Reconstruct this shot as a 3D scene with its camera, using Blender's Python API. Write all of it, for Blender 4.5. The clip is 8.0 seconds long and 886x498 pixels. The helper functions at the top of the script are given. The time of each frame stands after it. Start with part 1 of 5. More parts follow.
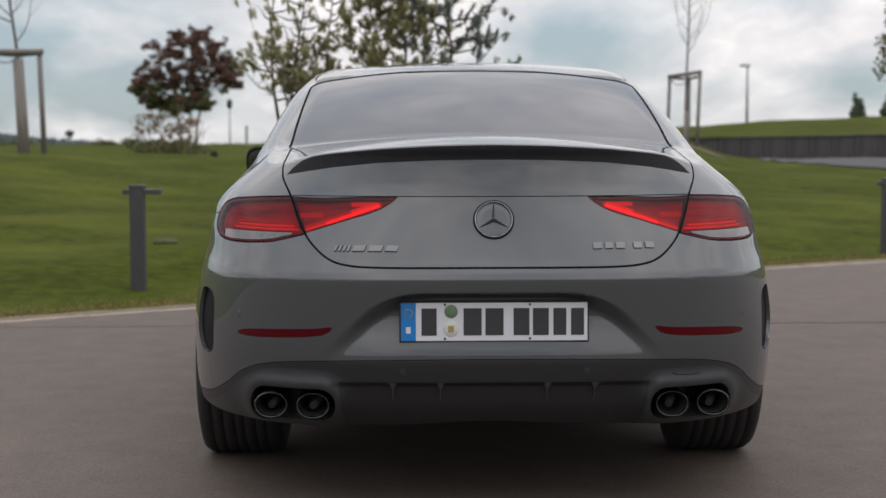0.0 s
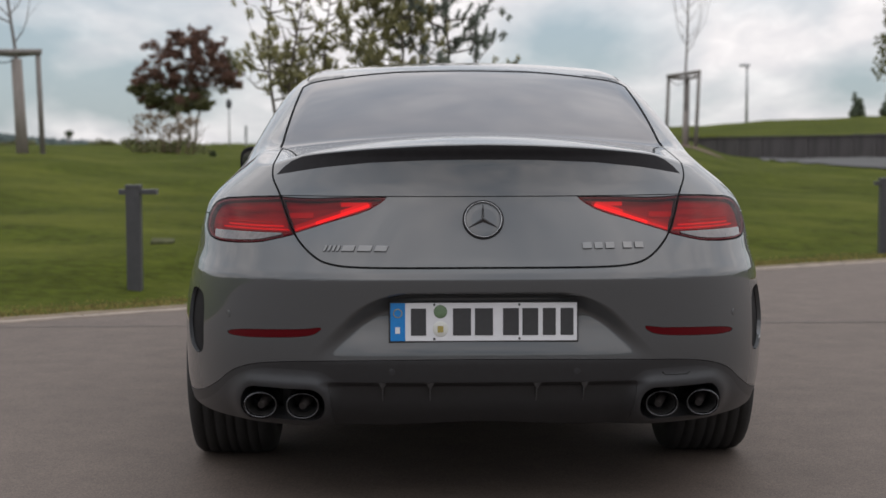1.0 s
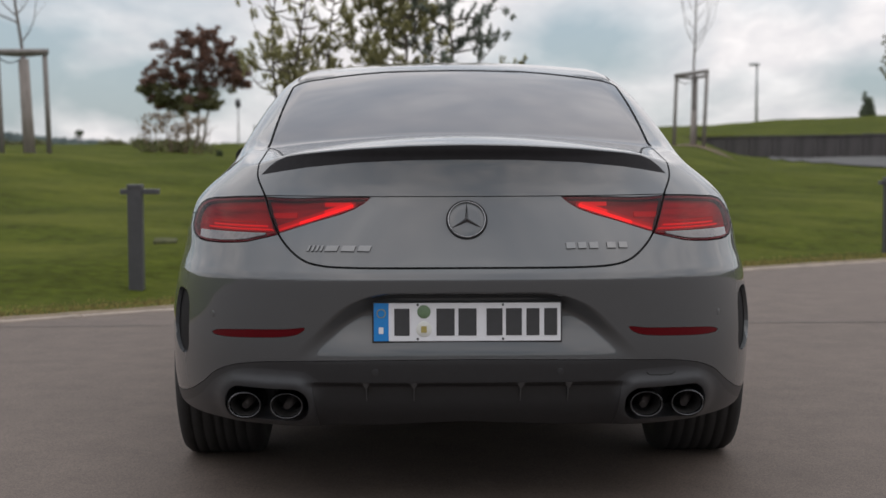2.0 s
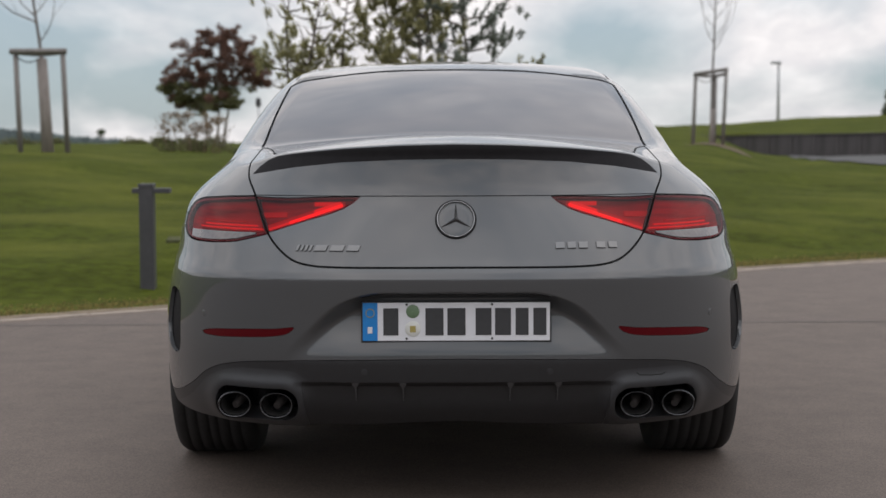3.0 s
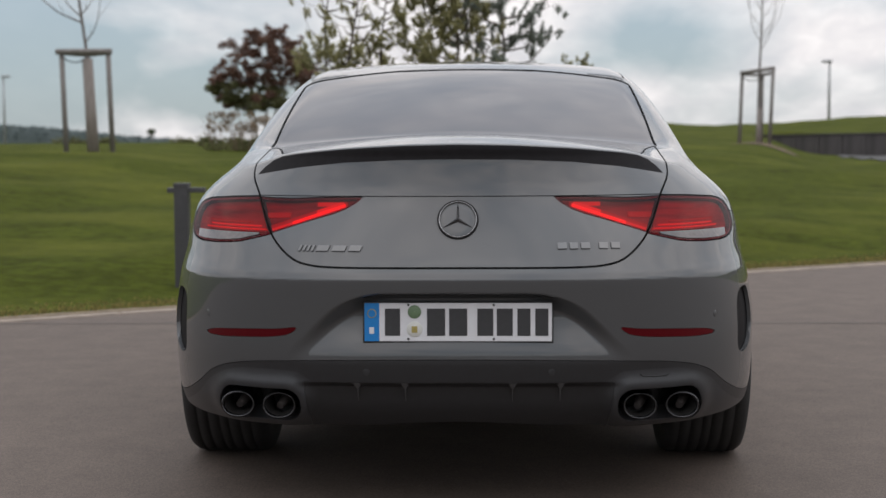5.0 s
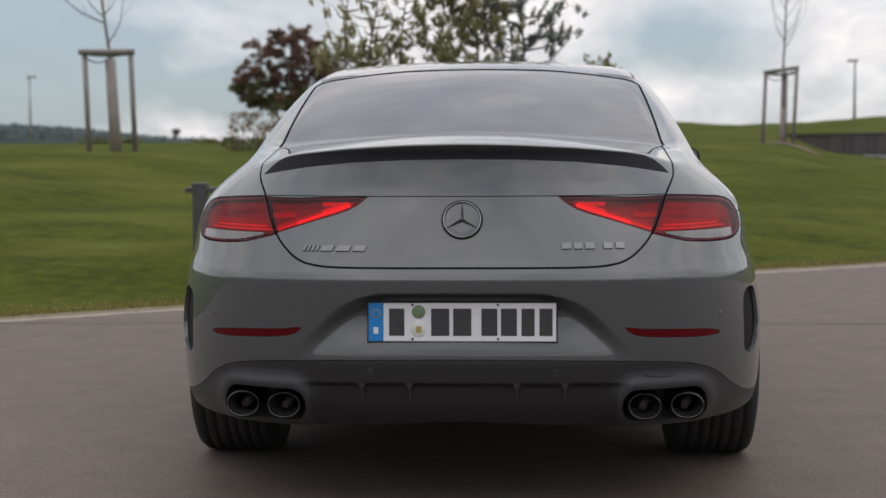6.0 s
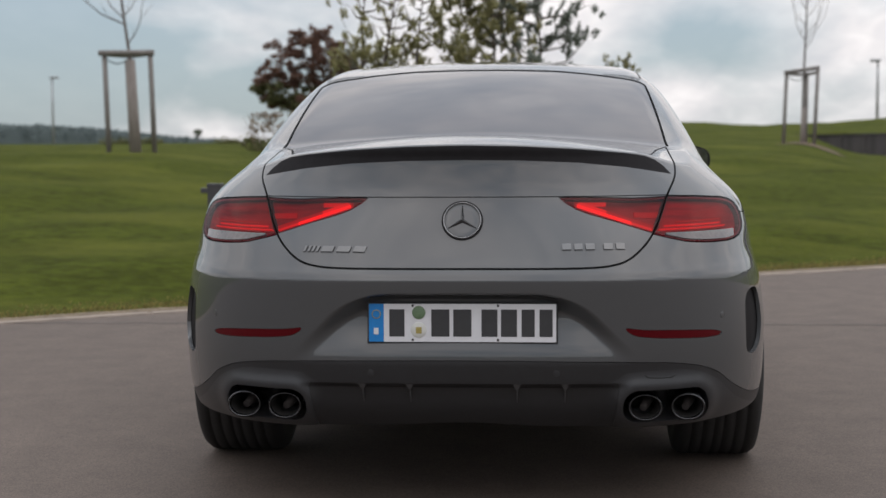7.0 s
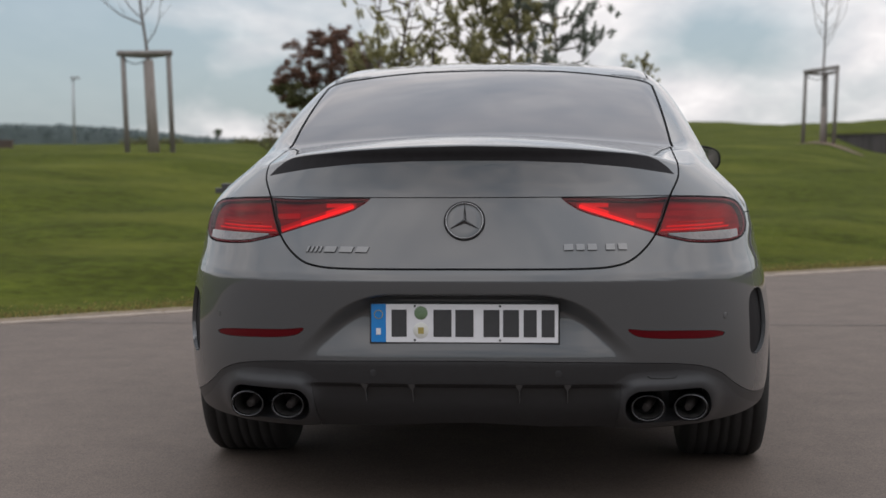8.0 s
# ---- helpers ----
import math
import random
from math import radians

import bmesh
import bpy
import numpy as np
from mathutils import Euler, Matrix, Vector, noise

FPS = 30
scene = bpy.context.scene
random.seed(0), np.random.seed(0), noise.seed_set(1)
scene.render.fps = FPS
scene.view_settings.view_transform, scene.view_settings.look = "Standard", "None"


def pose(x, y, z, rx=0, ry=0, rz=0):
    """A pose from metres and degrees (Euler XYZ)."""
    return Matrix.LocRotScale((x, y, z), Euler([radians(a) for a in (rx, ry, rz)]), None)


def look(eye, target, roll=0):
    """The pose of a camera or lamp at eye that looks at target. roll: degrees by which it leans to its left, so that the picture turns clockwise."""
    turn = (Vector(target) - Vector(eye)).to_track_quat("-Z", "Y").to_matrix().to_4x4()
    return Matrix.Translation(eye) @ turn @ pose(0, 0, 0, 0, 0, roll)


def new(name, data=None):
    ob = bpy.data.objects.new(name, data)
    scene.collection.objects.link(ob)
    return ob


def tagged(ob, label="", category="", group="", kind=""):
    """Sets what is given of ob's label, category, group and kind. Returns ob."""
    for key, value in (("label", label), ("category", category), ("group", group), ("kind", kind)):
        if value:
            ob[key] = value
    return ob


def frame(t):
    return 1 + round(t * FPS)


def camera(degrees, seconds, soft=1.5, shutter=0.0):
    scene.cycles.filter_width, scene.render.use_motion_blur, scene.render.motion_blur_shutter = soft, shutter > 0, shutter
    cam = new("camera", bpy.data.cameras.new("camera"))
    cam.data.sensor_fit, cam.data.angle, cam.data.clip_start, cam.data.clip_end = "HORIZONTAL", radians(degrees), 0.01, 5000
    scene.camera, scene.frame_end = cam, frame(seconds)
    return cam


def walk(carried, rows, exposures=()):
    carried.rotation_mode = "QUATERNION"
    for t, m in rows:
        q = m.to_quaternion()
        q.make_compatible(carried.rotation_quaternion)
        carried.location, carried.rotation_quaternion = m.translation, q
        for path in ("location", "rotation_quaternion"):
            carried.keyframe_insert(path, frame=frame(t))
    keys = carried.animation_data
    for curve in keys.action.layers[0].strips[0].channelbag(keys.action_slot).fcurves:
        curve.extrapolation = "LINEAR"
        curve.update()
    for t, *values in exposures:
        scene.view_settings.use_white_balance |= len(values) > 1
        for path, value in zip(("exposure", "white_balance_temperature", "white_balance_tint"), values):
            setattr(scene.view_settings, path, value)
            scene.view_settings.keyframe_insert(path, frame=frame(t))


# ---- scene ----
cam = camera(33.4, 8.0, soft=1.5)
cam.data.dof.use_dof = True
cam.data.dof.focus_distance, cam.data.dof.aperture_fstop = 4.6, 4.2

PATH = [
    (0, (-0.2055, -3.9991, 1.0578), (-0.1739, -2.0043, 0.9185), -0.14),
    (0.5, (-0.1959, -3.9985, 1.0579), (-0.1642, -2.0036, 0.9186), -0.15),
    (1, (-0.1760, -3.9979, 1.0581), (-0.1445, -2.0030, 0.9186), -0.16),
    (1.5, (-0.1440, -3.9966, 1.0584), (-0.1162, -2.0017, 0.9188), -0.17),
    (3, (-0.0111, -3.9900, 1.0611), (-0.0234, -1.9951, 0.9193), -0.23),
    (3.5, (0.0267, -3.9882, 1.0611), (0.0002, -1.9934, 0.9191), -0.24),
    (4, (0.0635, -3.9856, 1.0614), (0.0188, -1.9912, 0.9193), -0.24),
    (4.5, (0.0923, -3.9832, 1.0625), (0.0302, -1.9893, 0.9202), -0.24),
    (6, (0.1755, -3.9787, 1.0636), (0.0631, -1.9870, 0.9210), -0.27),
    (6.5, (0.2037, -3.9775, 1.0640), (0.0764, -1.9866, 0.9215), -0.29),
    (7, (0.2350, -3.9766, 1.0645), (0.0931, -1.9867, 0.9226), -0.29),
    (7.5, (0.2603, -3.9760, 1.0656), (0.1053, -1.9871, 0.9234), -0.31),
    (8, (0.2844, -3.9763, 1.0663), (0.1154, -1.9885, 0.9242), -0.32),
]
walk(cam, [(t, look(eye, aim, lean)) for t, eye, aim, lean in PATH], [(0.0, 0.18, 6600, 10)])


# ---- sky, sun ----
def ramp(nodes, links, fac, stops):
    n = nodes.new("ShaderNodeValToRGB")
    n.color_ramp.elements[0].position, n.color_ramp.elements[1].position = stops[0][0], stops[-1][0]
    n.color_ramp.elements[0].color, n.color_ramp.elements[1].color = (*stops[0][1], 1), (*stops[-1][1], 1)
    for p, c in stops[1:-1]:
        n.color_ramp.elements.new(p).color = (*c, 1)
    links.new(fac, n.inputs["Fac"])
    return n.outputs["Color"]


CLOUD_BANKS = [((-.18, .983, .028), .070, -.25), ((-.345, .937, .050), .180, -.33), ((.112, .990, .066), .095, -.22), ((.278, .960, .040), .060, -.11),
               ((-.046, .997, .064), .110, .12), ((.220, .973, .060), .090, .11), ((.090, .995, .036), .045, .12), ((-.16, .987, .004), .050, .14), ((-.27, .963, .004), .050, .03),
               ((.245, .966, .092), .055, -.06), ((-.21, .978, .008), .040, .12), ((-.21, .975, .085), .070, .05), ((-.27, .960, .089), .060, .10), ((-.22, .975, .055), .040, .08)]


def build_world():
    world = bpy.data.worlds.new("cloudy_sky")
    scene.world = world
    world.use_nodes = True
    nodes, links = world.node_tree.nodes, world.node_tree.links
    back = nodes["Background"]
    sky = nodes.new("ShaderNodeTexSky")
    sky.sky_type, sky.sun_disc = "NISHITA", False
    sky.sun_elevation, sky.sun_rotation = radians(82), radians(63)
    sky.air_density, sky.dust_density, sky.ozone_density = 1.0, .6, 2.0
    clear = nodes.new("ShaderNodeVectorMath")
    clear.operation = "MULTIPLY"
    clear.inputs[1].default_value = (.024, .027, .028)
    links.new(sky.outputs["Color"], clear.inputs[0])
    # thin high haze over the blue
    haze = nodes.new("ShaderNodeVectorMath")
    haze.inputs[1].default_value = (.220, .272, .316)
    links.new(clear.outputs[0], haze.inputs[0])
    # clouds lie on a flat layer overhead, so they shrink towards the horizon
    co = nodes.new("ShaderNodeTexCoord")
    sep = nodes.new("ShaderNodeSeparateXYZ")
    links.new(co.outputs["Generated"], sep.inputs[0])
    up = nodes.new("ShaderNodeMath")
    up.operation = "ABSOLUTE"
    links.new(sep.outputs["Z"], up.inputs[0])
    lift = nodes.new("ShaderNodeMath")
    lift.inputs[1].default_value = .30
    links.new(up.outputs[0], lift.inputs[0])
    flat = nodes.new("ShaderNodeVectorMath")
    flat.operation = "DIVIDE"
    both = nodes.new("ShaderNodeCombineXYZ")
    for i in range(3):
        links.new(lift.outputs[0], both.inputs[i])
    links.new(co.outputs["Generated"], flat.inputs[0])
    links.new(both.outputs[0], flat.inputs[1])
    move = nodes.new("ShaderNodeMapping")
    move.inputs["Location"].default_value = (2.3, 5.9, 0)
    move.inputs["Scale"].default_value = (1.0, .62, .35)
    links.new(flat.outputs[0], move.inputs[0])
    big = nodes.new("ShaderNodeTexNoise")
    big.inputs["Scale"].default_value, big.inputs["Detail"].default_value = 2.0, 8
    big.inputs["Roughness"].default_value, big.inputs["Distortion"].default_value = .54, .35
    links.new(move.outputs[0], big.inputs["Vector"])
    fine = nodes.new("ShaderNodeTexNoise")
    fine.inputs["Scale"].default_value, fine.inputs["Detail"].default_value = 7.5, 9
    links.new(move.outputs[0], fine.inputs["Vector"])
    wisp = nodes.new("ShaderNodeTexNoise")
    wisp.inputs["Scale"].default_value, wisp.inputs["Detail"].default_value, wisp.inputs["Distortion"].default_value = 17, 6, .7
    links.new(move.outputs[0], wisp.inputs["Vector"])
    half = nodes.new("ShaderNodeMix")
    half.inputs["Factor"].default_value = .38
    links.new(fine.outputs["Fac"], half.inputs["A"])
    links.new(wisp.outputs["Fac"], half.inputs["B"])
    tone = ramp(nodes, links, half.outputs["Result"], [(.36, (.675, .668, .700)), (.5, (.785, .768, .785)), (.64, (.92, .895, .905))])
    # banks of cloud and thinner gaps low over the meadow
    spread = nodes.new("ShaderNodeVectorMath")
    spread.operation = "MULTIPLY"
    spread.inputs[1].default_value = (1, 1, 1.9)
    links.new(co.outputs["Generated"], spread.inputs[0])
    even = nodes.new("ShaderNodeMath")
    even.operation = "MULTIPLY_ADD"
    even.inputs[1].default_value, even.inputs[2].default_value = .65, .19
    links.new(big.outputs["Fac"], even.inputs[0])
    amount = even.outputs[0]
    for (dx, dy, dz), wide, gain_ in CLOUD_BANKS:
        away = nodes.new("ShaderNodeVectorMath")
        away.operation = "DISTANCE"
        away.inputs[1].default_value = (dx, dy, dz * 1.9)
        links.new(spread.outputs[0], away.inputs[0])
        fall = nodes.new("ShaderNodeMapRange")
        fall.interpolation_type = "SMOOTHSTEP"
        fall.inputs["From Min"].default_value, fall.inputs["From Max"].default_value = 0, wide
        fall.inputs["To Min"].default_value, fall.inputs["To Max"].default_value = gain_, 0
        links.new(away.outputs["Value"], fall.inputs["Value"])
        add = nodes.new("ShaderNodeMath")
        links.new(amount, add.inputs[0])
        links.new(fall.outputs[0], add.inputs[1])
        amount = add.outputs[0]
    cover = ramp(nodes, links, amount, [(.38, (.10, .10, .10)), (.59, (1, 1, 1))])
    mix = nodes.new("ShaderNodeMix")
    mix.data_type = "RGBA"
    links.new(cover, mix.inputs["Factor"])
    links.new(haze.outputs[0], mix.inputs["A"])
    links.new(tone, mix.inputs["B"])
    # an overcast sky is about three times brighter overhead than at the horizon
    gain = nodes.new("ShaderNodeMath")
    gain.operation = "MULTIPLY_ADD"
    gain.inputs[1].default_value, gain.inputs[2].default_value = .74, .96
    links.new(up.outputs[0], gain.inputs[0])
    # and brighter again round the veiled sun
    dot = nodes.new("ShaderNodeVectorMath")
    dot.operation = "DOT_PRODUCT"
    dot.inputs[1].default_value = (.117, .060, .991)
    links.new(co.outputs["Generated"], dot.inputs[0])
    pos = nodes.new("ShaderNodeMath")
    pos.operation = "MAXIMUM"
    pos.inputs[1].default_value = 0
    links.new(dot.outputs["Value"], pos.inputs[0])
    cube = nodes.new("ShaderNodeMath")
    cube.operation = "POWER"
    cube.inputs[1].default_value = 2
    links.new(pos.outputs[0], cube.inputs[0])
    halo = nodes.new("ShaderNodeMath")
    halo.operation = "MULTIPLY_ADD"
    halo.inputs[1].default_value, halo.inputs[2].default_value = .60, 1
    links.new(cube.outputs[0], halo.inputs[0])
    total = nodes.new("ShaderNodeMath")
    total.operation = "MULTIPLY"
    links.new(gain.outputs[0], total.inputs[0])
    links.new(halo.outputs[0], total.inputs[1])
    out = nodes.new("ShaderNodeVectorMath")
    out.operation = "SCALE"
    links.new(mix.outputs["Result"], out.inputs[0])
    links.new(total.outputs[0], out.inputs["Scale"])
    links.new(out.outputs[0], back.inputs["Color"])
    back.inputs["Strength"].default_value = 1.0


build_world()
sun = new("sun", bpy.data.lights.new("sun", "SUN"))
sun.data.energy, sun.data.angle, sun.data.color = .22, radians(35), (1.0, .95, .88)
sun.matrix_world = look((11.7, 6.0, 99.1), (0, 0, 0))

# ---- the car's skin: one implicit form, solved along rays ----
def key_curve(ts, vs):
    """A smooth curve through a few keys, flat past its ends."""
    ts, vs = np.array(ts, float), np.array(vs, float)
    d = np.diff(vs) / np.diff(ts)
    m = np.concatenate([[d[0]], (d[1:] + d[:-1]) / 2, [d[-1]]])
    for i in range(len(d)):
        if d[i] == 0:
            m[i] = m[i + 1] = 0
    for i in range(1, len(d)):
        if d[i] * d[i - 1] <= 0:
            m[i] = 0
        else:
            m[i] = np.sign(d[i]) * min(abs(m[i]), 3 * abs(d[i]), 3 * abs(d[i - 1]))

    def f(t):
        t = np.clip(t, ts[0], ts[-1])
        i = np.clip(np.searchsorted(ts, t, side="right") - 1, 0, len(ts) - 2)
        h = ts[i + 1] - ts[i]
        u = (t - ts[i]) / h
        return ((1 + 2 * u) * (1 - u) ** 2 * vs[i] + u * (1 - u) ** 2 * h * m[i]
                + u * u * (3 - 2 * u) * vs[i + 1] + u * u * (u - 1) * h * m[i + 1])
    return f


def smooth_max(a, b, k):
    h = np.maximum(k - np.abs(a - b), 0) / k
    return np.maximum(a, b) + h * h * k / 4


def smooth_step(a, b, t):
    u = np.clip((t - a) / (b - a), 0, 1)
    return u * u * (3 - 2 * u)


half_width = key_curve((.15, .26, .35, .50, .64, .74, .82, .89, .935, 1.0, 1.06, 1.12, 1.25),
                       (.89, .908, .914, .915, .898, .877, .867, .846, .809, .730, .660, .585, .40))
rear_line = key_curve((.15, .28, .33, .40, .466, .56, .65, .684, .692, .699, .711, .727, .76, .85, .92, 1.0, 1.025, 1.05, 1.075, 1.25),
                      (.30, .13, .085, .058, .040, .026, .0128, .0082, .0078, .0102, .0152, .0240, .0400, .0790, .104, .1195, .121, .116, .121, .20))
deck_line = key_curve((0, .10, .20, .35, .60, .88, 1.3, 2.0, 3.3, 3.9, 4.5, 4.9, 5.1),
                      (1.052, 1.0608, 1.0765, 1.0895, 1.0925, 1.0895, 1.08, 1.0, .98, .95, .86, .74, .60))
roof_line = key_curve((.3, .60, .85, 1.1, 1.4, 1.64, 1.9, 2.2, 2.6, 3.0, 3.3, 3.7, 4.05, 4.4),
                      (.82, .955, 1.078, 1.182, 1.286, 1.347, 1.383, 1.402, 1.410, 1.39, 1.335, 1.15, .96, .78))
CAR_LENGTH, AXLE_REAR, AXLE_FRONT, TYRE_R = 4.99, 1.13, 4.07, .338


def plate_recess(x, z):
    """How deep the bumper is hollowed round the number plate."""
    side = .315 + (.636 - z) * 1.0
    e = -smooth_max(z - .655, (np.abs(x) - side) * .72, .075)
    soft = .013 + .028 * smooth_step(.652, .60, z)
    return .048 * smooth_step(-.25 * soft, soft, e) * smooth_step(.45, .61, z)


def diffuser_hollow(x, z):
    """The middle of the diffuser lies back under the bumper."""
    return .034 * smooth_step(.404, .386, z) * smooth_step(.47, .34, np.abs(x))


def pipe_collar(x, z):
    """The soft swelling of the diffuser round each pair of pipes."""
    q = np.hypot(np.maximum(np.abs(np.abs(x) - .5655) - .080, 0), np.maximum(np.abs(z - .3320) - .006, 0))
    return -.017 * np.exp(-((q - .050) / .026) ** 2) * smooth_step(.455, .42, z)


def lid_top(a, y):
    """The boot lid's upper face, which falls off towards its corners."""
    fade = 1 - smooth_step(.16, .90, y)
    return deck_line(y) - (.092 + .123 * fade) * a * a - .030 * smooth_step(.48, .68, a) * fade


def skin(x, y, z):
    """Below zero inside the car."""
    a = np.abs(x)
    w = half_width(z) * (1 - .035 * smooth_step(1.2, 2.6, y) + .035 * smooth_step(2.8, 4.0, y))
    w = w + .036 * (np.exp(-((y - AXLE_REAR) / .42) ** 2) + np.exp(-((y - AXLE_FRONT) / .38) ** 2)) * (1 - smooth_step(.60, .98, z))
    n = 3.4 - 1.3 * smooth_step(.72, .96, z)
    m = 2.9 + .7 * smooth_step(.72, .96, z)
    d = .98
    r = rear_line(z) + (plate_recess(x, z) + diffuser_hollow(x, z) + pipe_collar(x, z)) * (y < .5)
    b = np.maximum(r + d - y, 0) / d + np.maximum(y - (CAR_LENGTH - 1.0 - .25 * (z - .5) ** 2), 0) / 1.0
    low = d * (((a / w) ** n + b ** m) ** (1 / m) - 1)
    low = smooth_max(low, z - lid_top(a, y), .007 + .06 * smooth_step(.9, 1.3, y))
    wb = .825 - .11 * (np.clip(2.2 - y, 0, 2) / 1.4) ** 2 - .10 * (np.clip(y - 2.8, 0, 2) / 1.2) ** 2
    cr = .06 + .03 * smooth_step(.9, 1.5, y)
    top = smooth_max(z - (roof_line(y) - cr * x * x), a - (wb - .047 - .58 * (z - 1.1)), .10)
    top = np.maximum(np.maximum(top, .5 - y), .86 - z)
    return -smooth_max(-low, -top, .020 + .030 * smooth_step(.56, .74, a))


def solve_ray(o, d, far=4.0):
    """The distance along each ray from o at which it leaves the skin."""
    lo, hi = np.zeros(len(d)), np.full(len(d), far)
    for _ in range(34):
        mid = (lo + hi) / 2
        p = o + d * mid[:, None]
        inside = skin(p[:, 0], p[:, 1], p[:, 2]) < 0
        lo, hi = np.where(inside, mid, lo), np.where(inside, hi, mid)
    return (lo + hi) / 2


def skin_normal(p):
    e = .0015
    g = np.stack([skin(*(p + e * k).T) - skin(*(p - e * k).T) for k in np.eye(3)], 1)
    return g / np.linalg.norm(g, axis=1, keepdims=True)


def capsule(nt, na, nm, core_rear=(0, 1.35, .72), core_front=(0, 3.7, .62)):
    """The whole skin as a grid: a rear cap, a barrel and a front cap."""
    cr, cf = np.array(core_rear), np.array(core_front)
    th = np.linspace(0, 2 * np.pi, nt, endpoint=False)
    rows = [(cr, al) for al in .0004 + (np.pi / 2 - .0004) * (.6 * np.linspace(0, 1, na) + .4 * np.linspace(0, 1, na) ** 2)]
    rows += [(cr + (cf - cr) * s, np.pi / 2) for s in np.linspace(0, 1, nm)[1:-1]]
    rows += [(cf, al) for al in np.linspace(np.pi / 2, np.pi - .004, na // 3)]
    o = np.repeat(np.array([r[0] for r in rows]), nt, 0)
    al = np.repeat(np.array([r[1] for r in rows]), nt)
    t = np.tile(th, len(rows))
    d = np.stack([np.sin(al) * np.sin(t), -np.cos(al), np.sin(al) * np.cos(t)], 1)
    p = o + d * solve_ray(o, d)[:, None]
    k = len(rows)
    i, j = np.meshgrid(np.arange(k - 1), np.arange(nt), indexing="ij")
    j2 = (j + 1) % nt
    a, b, c, e = i * nt + j, i * nt + j2, (i + 1) * nt + j2, (i + 1) * nt + j
    tri = np.concatenate([np.stack([a, b, c], -1).reshape(-1, 3), np.stack([a, c, e], -1).reshape(-1, 3)])
    return p, tri


def lid_patch(nx, na, nb):
    """The upper boot lid with its sharp lip, sampled finely in upright slices."""
    xs = np.linspace(-.635, .635, nx)
    al = np.concatenate([np.linspace(-.42, .62, na), np.linspace(.62, np.pi / 2, nb // 2)[1:], np.full(nb, np.pi / 2)])
    run = np.concatenate([np.zeros(na + nb // 2 - 1), np.linspace(0, 1, nb + 1)[1:]])
    a = np.abs(xs)
    lip = .088 + .93 * a * a
    o = np.stack([xs, lip + .22, lid_top(a, lip) - .085], 1)
    o = np.repeat(o, len(al), 0)
    s = np.tile(run, nx)
    o[:, 1] += s * (.875 - o[:, 1])
    o[:, 2] += s * (lid_top(np.abs(o[:, 0]), o[:, 1]) - .06 - o[:, 2])
    t = np.tile(al, nx)
    d = np.stack([np.zeros(len(t)), -np.cos(t), np.sin(t)], 1)
    p = o + d * solve_ray(o, d, 1.6)[:, None]
    k = len(al)
    i, j = np.meshgrid(np.arange(nx - 1), np.arange(k - 1), indexing="ij")
    q, b, c, e = i * k + j, (i + 1) * k + j, (i + 1) * k + j + 1, i * k + j + 1
    tri = np.concatenate([np.stack([q, b, c], -1).reshape(-1, 3), np.stack([q, c, e], -1).reshape(-1, 3)])
    return p, tri

# ---- materials ----
def material(name, color, rough=.5, metal=0.0, coat=0.0, vary=.0, scale=8.0, bump=0.0, bump_scale=60.0, stain=0.0, stain_scale=.6, spec=.5, flat=(1, 1, 1)):
    """A surface with grain at one scale, stains at another and a fine relief."""
    m = bpy.data.materials.new(name)
    m.use_nodes = True
    nodes, links = m.node_tree.nodes, m.node_tree.links
    p = nodes["Principled BSDF"]
    p.inputs["Base Color"].default_value = (*color, 1)
    p.inputs["Roughness"].default_value, p.inputs["Metallic"].default_value = rough, metal
    p.inputs["Coat Weight"].default_value, p.inputs["Coat Roughness"].default_value = coat, .03
    p.inputs["Specular IOR Level"].default_value = spec
    co = nodes.new("ShaderNodeTexCoord")
    mp = nodes.new("ShaderNodeMapping")
    mp.inputs["Scale"].default_value = flat
    links.new(co.outputs["Object"], mp.inputs[0])
    last = None
    for amount, size in ((vary, scale), (stain, stain_scale)):
        if not amount:
            continue
        n = nodes.new("ShaderNodeTexNoise")
        n.inputs["Scale"].default_value, n.inputs["Detail"].default_value = size, 5
        n.inputs["Roughness"].default_value = .6
        links.new(mp.outputs[0], n.inputs["Vector"])
        r = nodes.new("ShaderNodeMapRange")
        r.inputs["From Min"].default_value, r.inputs["From Max"].default_value = .28, .72
        r.inputs["To Min"].default_value, r.inputs["To Max"].default_value = 1 - amount, 1 + amount
        links.new(n.outputs["Fac"], r.inputs["Value"])
        s = nodes.new("ShaderNodeVectorMath")
        s.operation = "SCALE"
        if last is None:
            s.inputs[0].default_value = color
        else:
            links.new(last, s.inputs[0])
        links.new(r.outputs[0], s.inputs["Scale"])
        last = s.outputs[0]
    if last is not None:
        links.new(last, p.inputs["Base Color"])
    if bump:
        n = nodes.new("ShaderNodeTexNoise")
        n.inputs["Scale"].default_value, n.inputs["Detail"].default_value = bump_scale, 4
        links.new(mp.outputs[0], n.inputs["Vector"])
        b = nodes.new("ShaderNodeBump")
        b.inputs["Strength"].default_value, b.inputs["Distance"].default_value = bump, 1 / bump_scale
        links.new(n.outputs["Fac"], b.inputs["Height"])
        links.new(b.outputs[0], p.inputs["Normal"])
    return m


def lit(name, color, strength):
    m = material(name, color, .4, spec=0)
    p = m.node_tree.nodes["Principled BSDF"]
    p.inputs["Emission Color"].default_value, p.inputs["Emission Strength"].default_value = (*color, 1), strength
    return m


